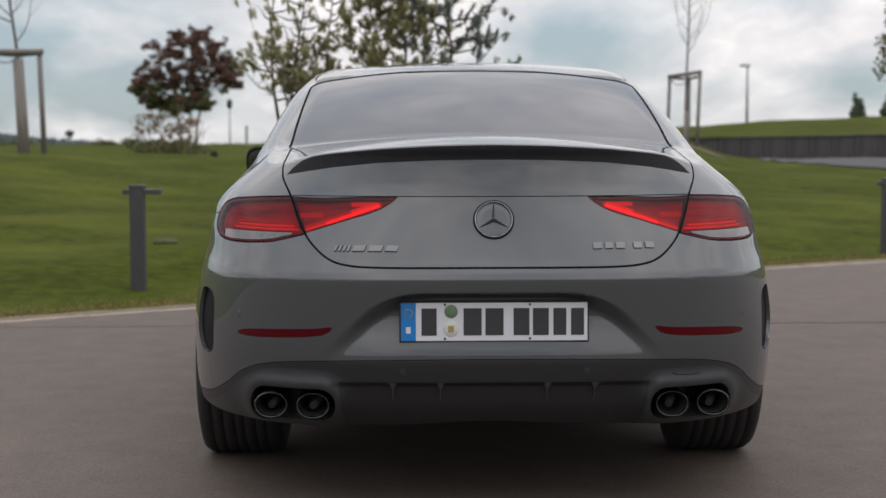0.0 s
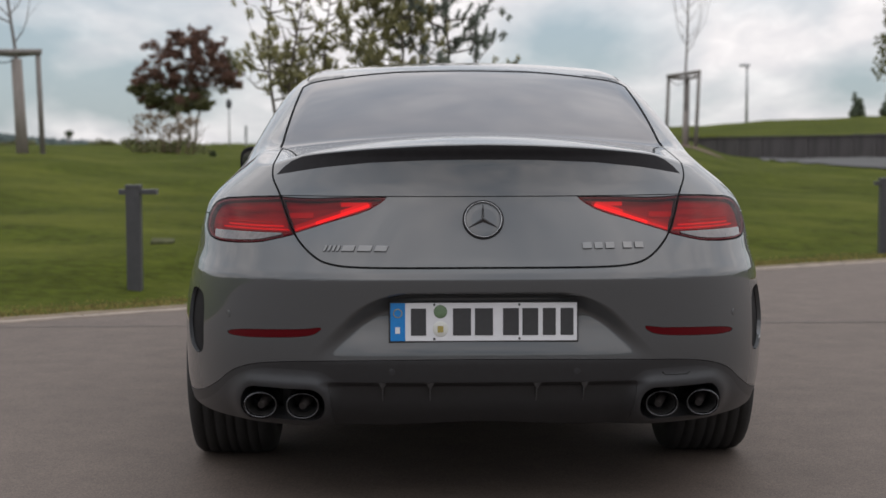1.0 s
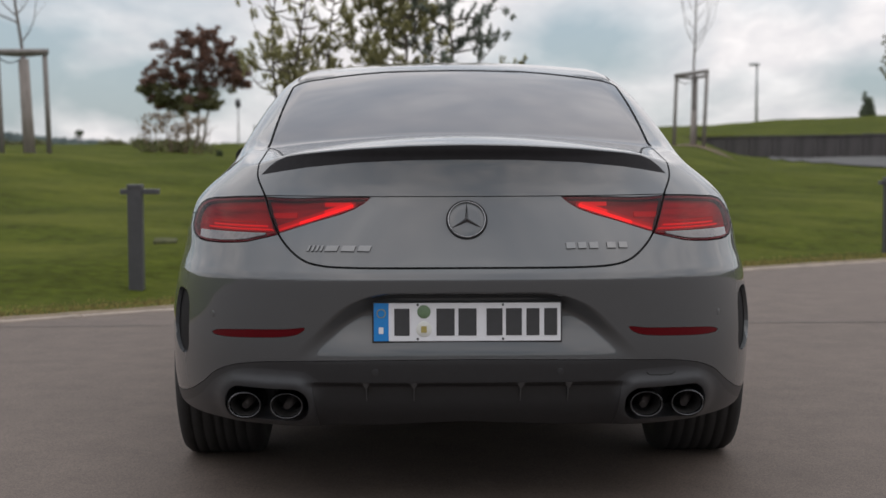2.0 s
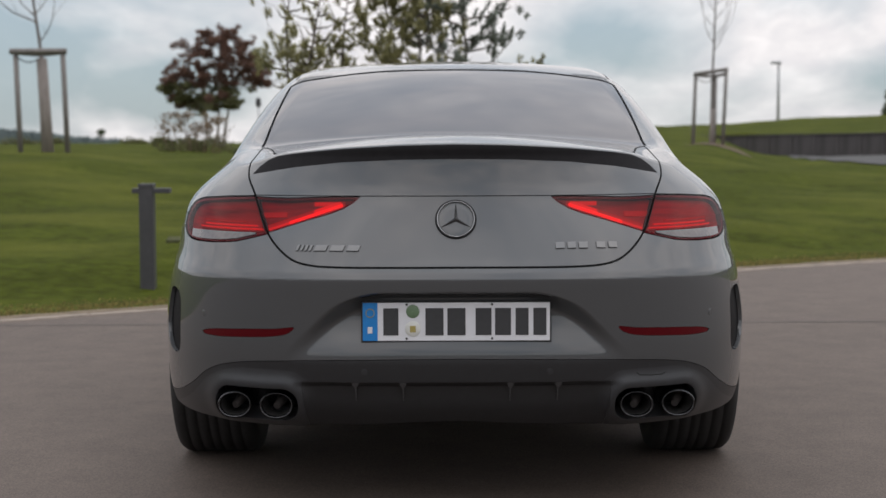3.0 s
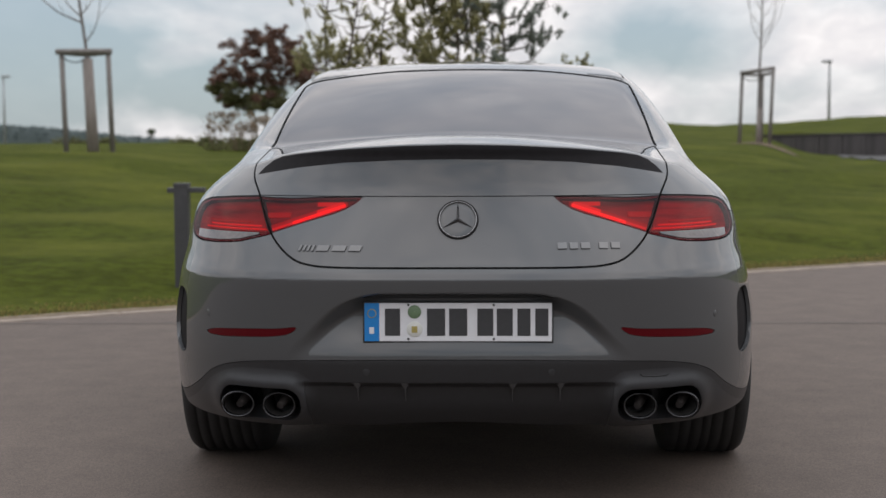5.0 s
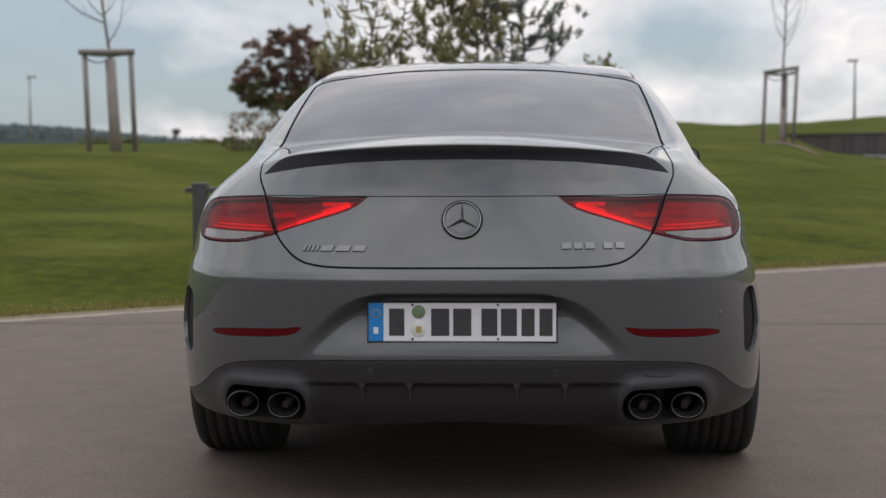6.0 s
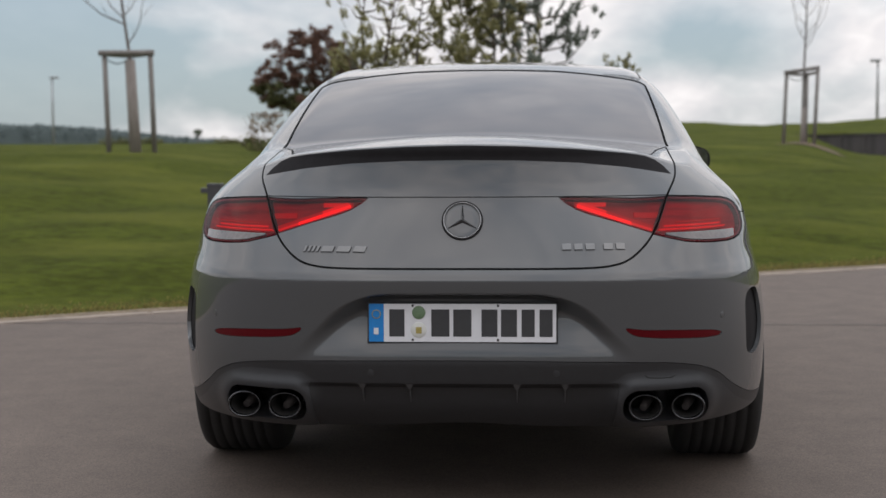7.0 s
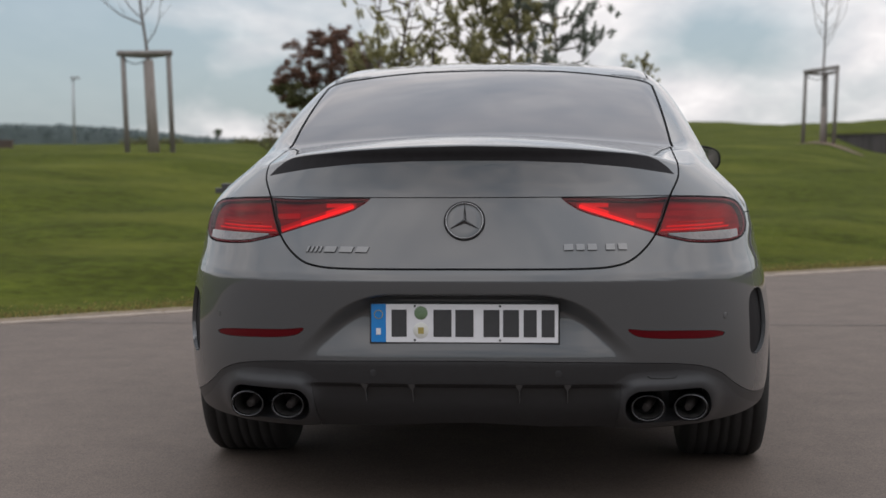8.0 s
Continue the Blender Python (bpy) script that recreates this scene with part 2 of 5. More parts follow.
def clear_sheet(name, tint, gloss=1.0):
    """A thin clear sheet, tinted, with a glossy face."""
    m = bpy.data.materials.new(name)
    m.use_nodes = True
    nodes, links = m.node_tree.nodes, m.node_tree.links
    t, g, f, x = (nodes.new("ShaderNode" + k) for k in ("BsdfTransparent", "BsdfGlossy", "LayerWeight", "MixShader"))
    t.inputs[0].default_value = (*tint, 1)
    g.inputs["Color"].default_value, g.inputs["Roughness"].default_value = (gloss, gloss, gloss, 1), .03
    p, s = nodes.new("ShaderNodeMath"), nodes.new("ShaderNodeMath")
    p.operation, s.operation = "POWER", "MULTIPLY_ADD"
    f.inputs["Blend"].default_value = .5
    p.inputs[1].default_value, s.inputs[1].default_value, s.inputs[2].default_value = 4, .42, .045
    links.new(f.outputs["Facing"], p.inputs[0])
    links.new(p.outputs[0], s.inputs[0])
    links.new(s.outputs[0], x.inputs[0])
    links.new(t.outputs[0], x.inputs[1])
    links.new(g.outputs[0], x.inputs[2])
    links.new(x.outputs[0], nodes["Material Output"].inputs["Surface"])
    return m


def speckled(m, scale, dark, light, amount):
    """Adds fine stones to a surface's colour."""
    nodes, links = m.node_tree.nodes, m.node_tree.links
    p = nodes["Principled BSDF"]
    old = p.inputs["Base Color"].links[0].from_socket
    co = nodes.new("ShaderNodeTexCoord")
    v = nodes.new("ShaderNodeTexVoronoi")
    v.inputs["Scale"].default_value = scale
    links.new(co.outputs["Object"], v.inputs["Vector"])
    c = ramp(nodes, links, v.outputs["Color"], [(.2, dark), (.8, light)])
    x = nodes.new("ShaderNodeMix")
    x.data_type, x.blend_type = "RGBA", "MULTIPLY"
    x.inputs["Factor"].default_value = amount
    links.new(old, x.inputs["A"])
    links.new(c, x.inputs["B"])
    links.new(x.outputs["Result"], p.inputs["Base Color"])
    return m


PAINT = material("grey_car_paint", (.0665, .0695, .0728), .45, coat=1.0, vary=.03, scale=900, stain=.03, stain_scale=2.5, spec=.1)
PAINT.node_tree.nodes["Principled BSDF"].inputs["Coat IOR"].default_value = 1.70
GLOSS_BLACK = material("satin_black_plastic", (.0215, .0205, .0215), .6, spec=.03, vary=.1, scale=40)
TRIM_BLACK = material("black_plastic", (.028, .027, .027), .46, vary=.15, scale=60, bump=.05, bump_scale=900)
DARK_VOID = material("black_underbody", (.011, .0105, .010), .8, vary=.2, scale=20)
UNDERSIDE = material("grey_underbody_panels", (.080, .077, .074), .8, vary=.2, scale=20)
# lighter than the diffuser: the highlight on the fins is in this colour
FIN_LIT = material("lit_fin_plastic", (.085, .086, .090), .36, vary=.08, scale=50)
DIFFUSER = material("dark_grey_plastic", (.037, .038, .041), .36, vary=.08, scale=50, stain=.1, stain_scale=4, bump=.03, bump_scale=700)
TINTED = material("tinted_glass", (.032, .032, .041), .0, spec=.80, vary=.05, scale=3)
CHROME = material("chrome", (.36, .36, .365), .2, metal=1.0, vary=.05, scale=40)
BADGE = material("brushed_chrome", (.17, .17, .17), .28, metal=1.0, vary=.05, scale=40)
# a darker copy of the diffuser plastic, with shade put into its colour
DIFFUSER_SHADE = material("shaded_diffuser_plastic", (.026, .0265, .0285), .40, vary=.1, scale=50, bump=.03, bump_scale=700)
DARK_CHROME = material("dark_chrome", (.115, .115, .12), .25, metal=1.0, vary=.1, scale=40)
SOOT = material("sooty_steel", (.032, .030, .029), .7, metal=.2, vary=.3, scale=60)
BAFFLE = material("rusty_steel", (.062, .053, .050), .75, metal=.2, vary=.3, scale=60)
RUBBER = material("tyre_rubber", (.021, .020, .0195), .72, vary=.2, scale=90, bump=.15, bump_scale=400)
ALLOY = material("dark_alloy", (.12, .12, .125), .3, metal=1.0, vary=.08, scale=30)
PLATE_WHITE = material("plate_white", (.66, .66, .68), .4, vary=.03, scale=50)
PLATE_BLACK = material("plate_black", (.035, .035, .037), .45, vary=.1, scale=80)
PLATE_BLUE = material("plate_blue", (.006, .19, .52), .4, vary=.05, scale=60)
STICKER_GREEN = material("green_sticker", (.13, .20, .11), .5, vary=.15, scale=90)
STICKER_PALE = material("pale_sticker", (.62, .62, .58), .5, vary=.06, scale=90)
STICKER_GOLD = material("gold_print", (.35, .28, .08), .5, vary=.15, scale=90)
LENS_RED = clear_sheet("red_lens", (.68, .11, .14), .44)
LIGHT_GLOW = material("glowing_red_diffuser", (.31, .016, .032), .4, spec=.05, vary=.55, scale=16, flat=(.3, .3, 3.2))
GLOW = LIGHT_GLOW.node_tree.nodes["Principled BSDF"]
LIGHT_GLOW.node_tree.links.new(GLOW.inputs["Base Color"].links[0].from_socket, GLOW.inputs["Emission Color"])
GLOW.inputs["Emission Strength"].default_value = .045
LIGHT_DARK = material("dark_lamp_housing", (.07, .008, .012), .25, metal=.3, vary=.25, scale=30)
LIGHT_PALE = material("silver_lamp_strip", (.095, .080, .080), .2, coat=.6, vary=.25, scale=70)
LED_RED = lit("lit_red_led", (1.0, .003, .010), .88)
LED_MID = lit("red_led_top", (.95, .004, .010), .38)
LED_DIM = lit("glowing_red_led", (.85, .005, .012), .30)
# two dim reds whose strips imitate the soft glow round the guides
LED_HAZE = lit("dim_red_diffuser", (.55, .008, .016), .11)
LED_FAINT = lit("faint_red_glow", (.40, .012, .024), .06)
REFLECT_RED = material("red_reflector", (.085, .001, .004), .3, spec=.2, vary=.2, scale=250)
ASPHALT = speckled(material("asphalt", (.116, .089, .0735), .78, spec=.3, vary=.14, scale=5, stain=.12, stain_scale=.35, bump=.25, bump_scale=160), 220, (.55, .55, .55), (1.25, 1.25, 1.25), .6)
PATH_GREY = material("path_asphalt", (.118, .116, .114), .9, spec=0, vary=.1, scale=2, stain=.1, stain_scale=.3)
EDGE_STONE = material("pale_edge_concrete", (.26, .210, .172), .8, vary=.2, scale=12, stain=.2, stain_scale=1.5, bump=.2, bump_scale=120)
GREY_STONE = material("grey_field_stone", (.078, .080, .042), .95, spec=.05, vary=.25, scale=14, stain=.2, stain_scale=3, bump=.3, bump_scale=60)
MULCH = material("brown_mulch", (.120, .078, .056), .95, vary=.4, scale=10, bump=.6, bump_scale=40)
TAR = material("tar_joint", (.055, .048, .043), .8, vary=.3, scale=20)
OLD_WOOD = material("dark_brown_timber", (.075, .052, .040), .85, vary=.25, scale=8, stain=.2, stain_scale=1.5, bump=.3, bump_scale=50)
SOIL = material("bare_soil", (.15, .112, .070), .95, vary=.35, scale=9, bump=.6, bump_scale=40)
BOARD = material("weathered_grey_timber", (.062, .056, .055), .85, vary=.22, scale=1.2, stain=.2, stain_scale=.5, bump=.3, bump_scale=30, flat=(6, 6, .5))
STAKE = material("weathered_stake_wood", (.20, .182, .170), .85, vary=.25, scale=14, bump=.3, bump_scale=60, flat=(1, 1, .15))
MAT_WRAP = material("reed_mat", (.27, .235, .215), .9, vary=.25, scale=30, bump=.5, bump_scale=90, flat=(1, 1, .1))
BARK = material("grey_bark", (.17, .15, .14), .9, vary=.35, scale=18, bump=.5, bump_scale=40)
PALE_BARK = material("pale_bark", (.34, .31, .28), .9, vary=.3, scale=18, bump=.4, bump_scale=40)
PINE_BARK = material("pine_bark", (.13, .105, .085), .9, vary=.35, scale=18, bump=.5, bump_scale=40)
POST_GREY = material("anthracite_metal", (.052, .050, .054), .5, vary=.15, scale=15, stain=.1, stain_scale=3)
LAMP_GREY = material("galvanised_steel", (.34, .345, .355), .5, metal=.3, vary=.1, scale=10)


def leaf_material(name, color, vary):
    m = material(name, color, .7, vary=.2, scale=6, spec=.12)
    nodes, links = m.node_tree.nodes, m.node_tree.links
    p = nodes["Principled BSDF"]
    old = p.inputs["Base Color"].links[0].from_socket
    g = nodes.new("ShaderNodeNewGeometry")
    r = nodes.new("ShaderNodeMapRange")
    r.inputs["To Min"].default_value, r.inputs["To Max"].default_value = 1 - vary, 1 + vary
    links.new(g.outputs["Random Per Island"], r.inputs["Value"])
    s = nodes.new("ShaderNodeVectorMath")
    s.operation = "SCALE"
    links.new(old, s.inputs[0])
    links.new(r.outputs[0], s.inputs["Scale"])
    links.new(s.outputs[0], p.inputs["Base Color"])
    # light comes through leaves from behind
    t, x = nodes.new("ShaderNodeBsdfTranslucent"), nodes.new("ShaderNodeMixShader")
    x.inputs[0].default_value = .5
    links.new(s.outputs[0], t.inputs["Color"])
    links.new(p.outputs[0], x.inputs[1])
    links.new(t.outputs[0], x.inputs[2])
    links.new(x.outputs[0], nodes["Material Output"].inputs["Surface"])
    return m


PINE_LEAF = leaf_material("pine_needles", (.345, .325, .165), .45)
PINE_DARK = leaf_material("bluish_pine_needles", (.24, .265, .225), .4)
RED_LEAF = leaf_material("dark_red_leaves", (.185, .108, .082), .5)
GREEN_LEAF = leaf_material("green_leaves", (.16, .162, .080), .4)
BROWN_LEAF = leaf_material("brown_twigs", (.26, .20, .145), .35)
HEDGE_LEAF = leaf_material("hedge_leaves", (.078, .098, .052), .4)
# hedge green paled, so that distance haze sits in the leaf colour
HAZY_LEAF = leaf_material("hazed_bush_leaves", (.160, .185, .130), .3)
GRASS_LEAF = leaf_material("grass_blades", (.185, .150, .052), .4)
# pale and bluish: the haze of distance is put into this colour
HAZED_WOOD = leaf_material("hazed_wood_leaves", (.150, .182, .180), .3)


def grass_material():
    m = material("meadow_grass", (.0490, .0598, .0072), .95, spec=.05, vary=.38, scale=8.0, stain=.26, stain_scale=1.3, bump=.6, bump_scale=25, flat=(.8, .9, 1))
    nodes, links = m.node_tree.nodes, m.node_tree.links
    p = nodes["Principled BSDF"]
    old = p.inputs["Base Color"].links[0].from_socket
    co = nodes.new("ShaderNodeTexCoord")
    n = nodes.new("ShaderNodeTexNoise")
    n.inputs["Scale"].default_value, n.inputs["Detail"].default_value = .9, 6
    mp = nodes.new("ShaderNodeMapping")
    mp.inputs["Scale"].default_value = (.42, .95, 1)
    links.new(co.outputs["Object"], mp.inputs[0])
    links.new(mp.outputs[0], n.inputs["Vector"])
    f = ramp(nodes, links, n.outputs["Fac"], [(.46, (0, 0, 0)), (.66, (.6, .6, .6))])
    x = nodes.new("ShaderNodeMix")
    x.data_type = "RGBA"
    links.new(f, x.inputs["Factor"])
    links.new(old, x.inputs["A"])
    x.inputs["B"].default_value = (.100, .107, .018, 1)
    links.new(x.outputs["Result"], p.inputs["Base Color"])
    return m


GRASS = grass_material()


# ---- mesh helpers ----
def mesh_from(name, v, f, mat, smooth=True, normals=None):
    me = bpy.data.meshes.new(name)
    me.from_pydata([tuple(p) for p in v], [], [tuple(int(i) for i in q) for q in f])
    me.materials.append(mat)
    if smooth:
        me.polygons.foreach_set("use_smooth", [True] * len(me.polygons))
    if normals is not None:
        me.normals_split_custom_set_from_vertices([tuple(n) for n in normals])
    return me


def thing(name, label, category, group="", at=(0, 0, 0)):
    ob = new(name)
    ob.location = at
    return tagged(ob, label, category, group)


def part(name, bm, mat, parent, label=""):
    """Links a bmesh or a ready mesh as one object under a thing or a part."""
    if isinstance(bm, bmesh.types.BMesh):
        me = bpy.data.meshes.new(name)
        bm.normal_update()
        bm.to_mesh(me)
        bm.free()
        me.materials.append(mat)
    else:
        me = bm
    ob = new(name, me)
    ob.parent = parent
    return tagged(ob, label)


def smooth_bm(bm):
    for f in bm.faces:
        f.smooth = True
    return bm


def box(sx, sy, sz, at=(0, 0, 0), bevel=0.0, bm=None):
    bm = bm or bmesh.new()
    r = bmesh.ops.create_cube(bm, size=1.0)
    bmesh.ops.scale(bm, vec=(sx, sy, sz), verts=r["verts"])
    if bevel:
        es = list({e for v in r["verts"] for e in v.link_edges})
        r = bmesh.ops.bevel(bm, geom=es, offset=bevel, segments=2, affect="EDGES", profile=.5)
    bmesh.ops.translate(bm, vec=at, verts=r["verts"])
    return bm


def tube(points, radii, sides=8, bm=None, caps=True):
    """A round tapered bar along points."""
    bm = bm or bmesh.new()
    pts = [Vector(p) for p in points]
    rings = []
    for i, p in enumerate(pts):
        d = (pts[min(i + 1, len(pts) - 1)] - pts[max(i - 1, 0)]).normalized()
        a = d.orthogonal().normalized()
        b = d.cross(a)
        if rings:
            prev = rings[-1][1]
            a = (prev - d * prev.dot(d)).normalized()
            b = d.cross(a)
        rings.append(([bm.verts.new(p + (a * math.cos(2 * math.pi * k / sides) + b * math.sin(2 * math.pi * k / sides)) * radii[i]) for k in range(sides)], a))
    for (r0, _), (r1, _) in zip(rings, rings[1:]):
        for k in range(sides):
            bm.faces.new((r0[k], r0[(k + 1) % sides], r1[(k + 1) % sides], r1[k])).smooth = True
    if caps:
        bm.faces.new(list(reversed(rings[0][0])))
        bm.faces.new(rings[-1][0])
    return bm


def revolve(profile, sides=48, axis="X", bm=None):
    """Turns (radius, along) points round an axis, closed into a ring when the ends meet."""
    bm = bm or bmesh.new()
    rings = []
    for k in range(sides):
        c, s = math.cos(2 * math.pi * k / sides), math.sin(2 * math.pi * k / sides)
        if axis == "X":
            rings.append([bm.verts.new((h, r * c, r * s)) for r, h in profile])
        elif axis == "Y":
            rings.append([bm.verts.new((r * c, h, r * s)) for r, h in profile])
        else:
            rings.append([bm.verts.new((r * c, r * s, h)) for r, h in profile])
    for k in range(sides):
        a, b = rings[k], rings[(k + 1) % sides]
        for i in range(len(profile) - 1):
            bm.faces.new((a[i], a[i + 1], b[i + 1], b[i])).smooth = True
    bmesh.ops.recalc_face_normals(bm, faces=bm.faces)
    return bm



# ---- ground ----
def road_edge(x):
    """Where the asphalt ends and the meadow begins."""
    c = np.clip(x, -9, 12)
    return 6.74 + .66 * c - .008 * c * c + .55 * (x - c)


crest_line = key_curve((-.6, -.30, -.12, .02, .09, .15, .23, .32, .6), (1.10, 1.16, 1.22, 1.6, 2.25, 2.05, 2.55, 2.85, 3.2))


def ground_height(x, y):
    s = (y - road_edge(x)) * .83
    way = x / np.maximum(y + 4, 1)
    plateau = .86 + .11 * smooth_step(-.2, -.27, way) - .12 * smooth_step(.16, .26, way) + .14 * smooth_step(.02, .16, way) * (1 - smooth_step(.18, .26, way))
    near = plateau * smooth_step(.6, 18, s) ** .92 - .15 * np.exp(-((s - 2.1) / 1.15) ** 2) * smooth_step(0, .6, s)
    hollow = smooth_step(.17, .23, way) * smooth_step(20, 31, y)
    near = near * (1 - hollow) + .50 * hollow
    far = crest_line(way)
    up = smooth_step(38, 84, y)
    behind = np.where(y > 56.15, 1.42 + (far - 1.42) * smooth_step(56, 90, y), near)
    right = smooth_step(.165, .20, way)
    h = (near + (far - near) * up) * (1 - right) + behind * right
    h = h - 9 * smooth_step(100, 240, y)
    bumps = .035 * np.sin(x * .9 + y * .35) * np.sin(y * .7 - x * .2) + .02 * np.sin(x * 2.1 - y * 1.3)
    return np.where(s > 0, h + bumps * smooth_step(.8, 4, s), 0.0)


def build_ground():
    ts = np.concatenate([np.linspace(-60, -14, 20), np.arange(-13.6, 22, .4), np.linspace(22.4, 90, 60)])
    far = np.array([110, 140, 200, 400, 900, 1800, 3000])
    xs = np.concatenate([-far[::-1], ts, far])
    # rows follow the road's edge near it and straighten with distance
    ss = np.concatenate([[0, .15, .4], np.arange(.7, 24, .35), np.arange(24.5, 44, .8)])
    ys = [road_edge(np.clip(xs, -14, 22)) * np.clip(1 - s / 44, 0, 1) + s / .83 + 3.0 * np.clip(s / 44, 0, 1) for s in ss]
    ys += [np.full(len(xs), v) for v in (56.1, 56.25, 57, 58.5, 60, 63, 66, 70, 74, 78, 82, 86, 90, 95, 100, 110, 125, 150, 190, 260, 400, 900, 2000, 3500)]
    ys = np.maximum.accumulate(np.array(ys), axis=0)
    k, n = ys.shape
    X = np.tile(xs, k)
    Y = ys.ravel()
    Z = ground_height(X, np.where(np.tile(np.arange(k)[:, None], (1, n)).ravel() == 0, Y - .01, Y))
    v = np.stack([X, Y, Z], 1)
    f = [(i * n + j, i * n + j + 1, (i + 1) * n + j + 1, (i + 1) * n + j) for i in range(k - 1) for j in range(n - 1)]
    ob = new("ground", mesh_from("ground", v, f, GRASS))
    return tagged(ob, "rolling green meadow rising from the road to a low crest", "grass", kind="structure")


def build_road():
    xs = np.concatenate([[-3000, -900, -300, -120, -60, -30], np.arange(-14, 22.1, 1.0), [30, 60, 120, 300, 900, 3000]])
    rows = [np.full(len(xs), v) for v in (-3000, -900, -300, -100, -40, -20, -10, -5)]
    rows += [-5 + (road_edge(np.clip(xs, -14, 22)) + 5) * u for u in np.linspace(.1, 1, 12)]
    v = np.array([(x, y, 0.0) for r in rows for x, y in zip(xs, r)])
    n = len(xs)
    f = [(i * n + j, i * n + j + 1, (i + 1) * n + j + 1, (i + 1) * n + j) for i in range(len(rows) - 1) for j in range(n - 1)]
    return tagged(new("road", mesh_from("road", v, f, ASPHALT)), "worn brownish grey asphalt road with fine stones", "road", kind="structure")


def build_edge():
    """A flush pale edging along the asphalt, with worn soil behind it."""
    rng = random.Random(5)
    base = tagged(new("kerb", None), "pale flush concrete edging stones along the asphalt", "kerb", kind="structure")
    x = -9.0
    shared = []
    for _ in range(3):
        shared.append(mesh_from("edge_stone", *box_data(.98, .075, .07, .012), EDGE_STONE, False))
    while x < 13:
        x2 = x + .84
        y, y2 = float(road_edge(x)), float(road_edge(x2))
        ob = new("edge_stone", rng.choice(shared))
        ob.location = ((x + x2) / 2, (y + y2) / 2 - .01, -.026 + rng.uniform(-.003, .003))
        ob.rotation_euler = (0, 0, math.atan2(y2 - y, x2 - x) + rng.uniform(-.004, .004))
        ob.scale = (math.hypot(x2 - x, y2 - y) / .985, 1, 1)
        ob.parent = base
        x = x2
    xs = np.arange(-9, 13, .12)
    rng2 = np.random.default_rng(3)
    w = .16 + .14 * np.convolve(rng2.random(len(xs)), np.ones(7) / 7, "same") + .1 * rng2.random(len(xs))
    v, f = [], []
    for i, x in enumerate(xs):
        y = road_edge(x) + .03
        v += [(x, y, .006), (x, y + w[i] * .6, float(ground_height(x, y + w[i] * .6)) + .016), (x, y + w[i], float(ground_height(x, y + w[i])) - .012)]
    for i in range(len(xs) - 1):
        for j in (0, 1):
            f.append((3 * i + j, 3 * i + 3 + j, 3 * i + 4 + j, 3 * i + 1 + j))
    tagged(new("soil_strip", mesh_from("soil_strip", v, f, SOIL)), "bare brown soil strip along the edge of the road", "soil", kind="stuff")


def box_data(sx, sy, sz, bevel):
    bm = box(sx, sy, sz, bevel=bevel)
    bm.verts.index_update()
    v = [tuple(p.co) for p in bm.verts]
    f = [[p.index for p in q.verts] for q in bm.faces]
    bm.free()
    return v, f


def build_grass_blades():
    """Short blades on the near bank, thick by the road and thinning up the slope."""
    rng = np.random.default_rng(11)
    n = 26000
    x = rng.uniform(-8.5, 11, n)
    s = .12 + 1.9 * rng.random(n) ** 1.6
    y = road_edge(x) + s / .83
    clump = np.sin(x * 2.3 + y) * np.sin(y * 1.9 - x * .7)
    keep = rng.random(n) < .62 + .38 * clump
    x, y = x[keep], y[keep]
    z = ground_height(x, y)
    n = len(x)
    h = (.008 + .016 * rng.random(n))
    a = rng.uniform(-.5, .5, n)
    w = .006 + .008 * rng.random(n)
    lean = np.stack([rng.normal(0, .02, n), h * rng.uniform(.6, 1.3, n)], 1)
    v = np.empty((n * 3, 3))
    v[0::3] = np.stack([x - w * np.cos(a), y - w * np.sin(a), z - .01], 1)
    v[1::3] = np.stack([x + w * np.cos(a), y + w * np.sin(a), z - .01], 1)
    v[2::3] = np.stack([x + lean[:, 0], y + lean[:, 1], z + h], 1)
    f = np.arange(n * 3).reshape(-1, 3)
    tagged(new("grass_blades", mesh_from("grass_blades", v, f, GRASS_LEAF, False)), "short green and yellowish grass blades on the bank", "grass", kind="stuff")


def build_joint():
    """A fine dark joint that crosses the asphalt."""
    xs = np.arange(-6, 8.01, .25)
    rng = np.random.default_rng(6)
    y = 4.69 + .010 * xs + .006 * rng.normal(size=len(xs))
    w = .005 + .004 * rng.random(len(xs))
    v = [(x, q + s * k, .0035) for x, q, k in zip(xs, y, w) for s in (-1, 1)]
    f = [(2 * i, 2 * i + 2, 2 * i + 3, 2 * i + 1) for i in range(len(xs) - 1)]
    tagged(new("asphalt_joint", mesh_from("asphalt_joint", v, f, TAR)), "fine dark tar joint across the asphalt", "joint", kind="structure")


build_ground()
build_road()
build_joint()
build_edge()
build_grass_blades()



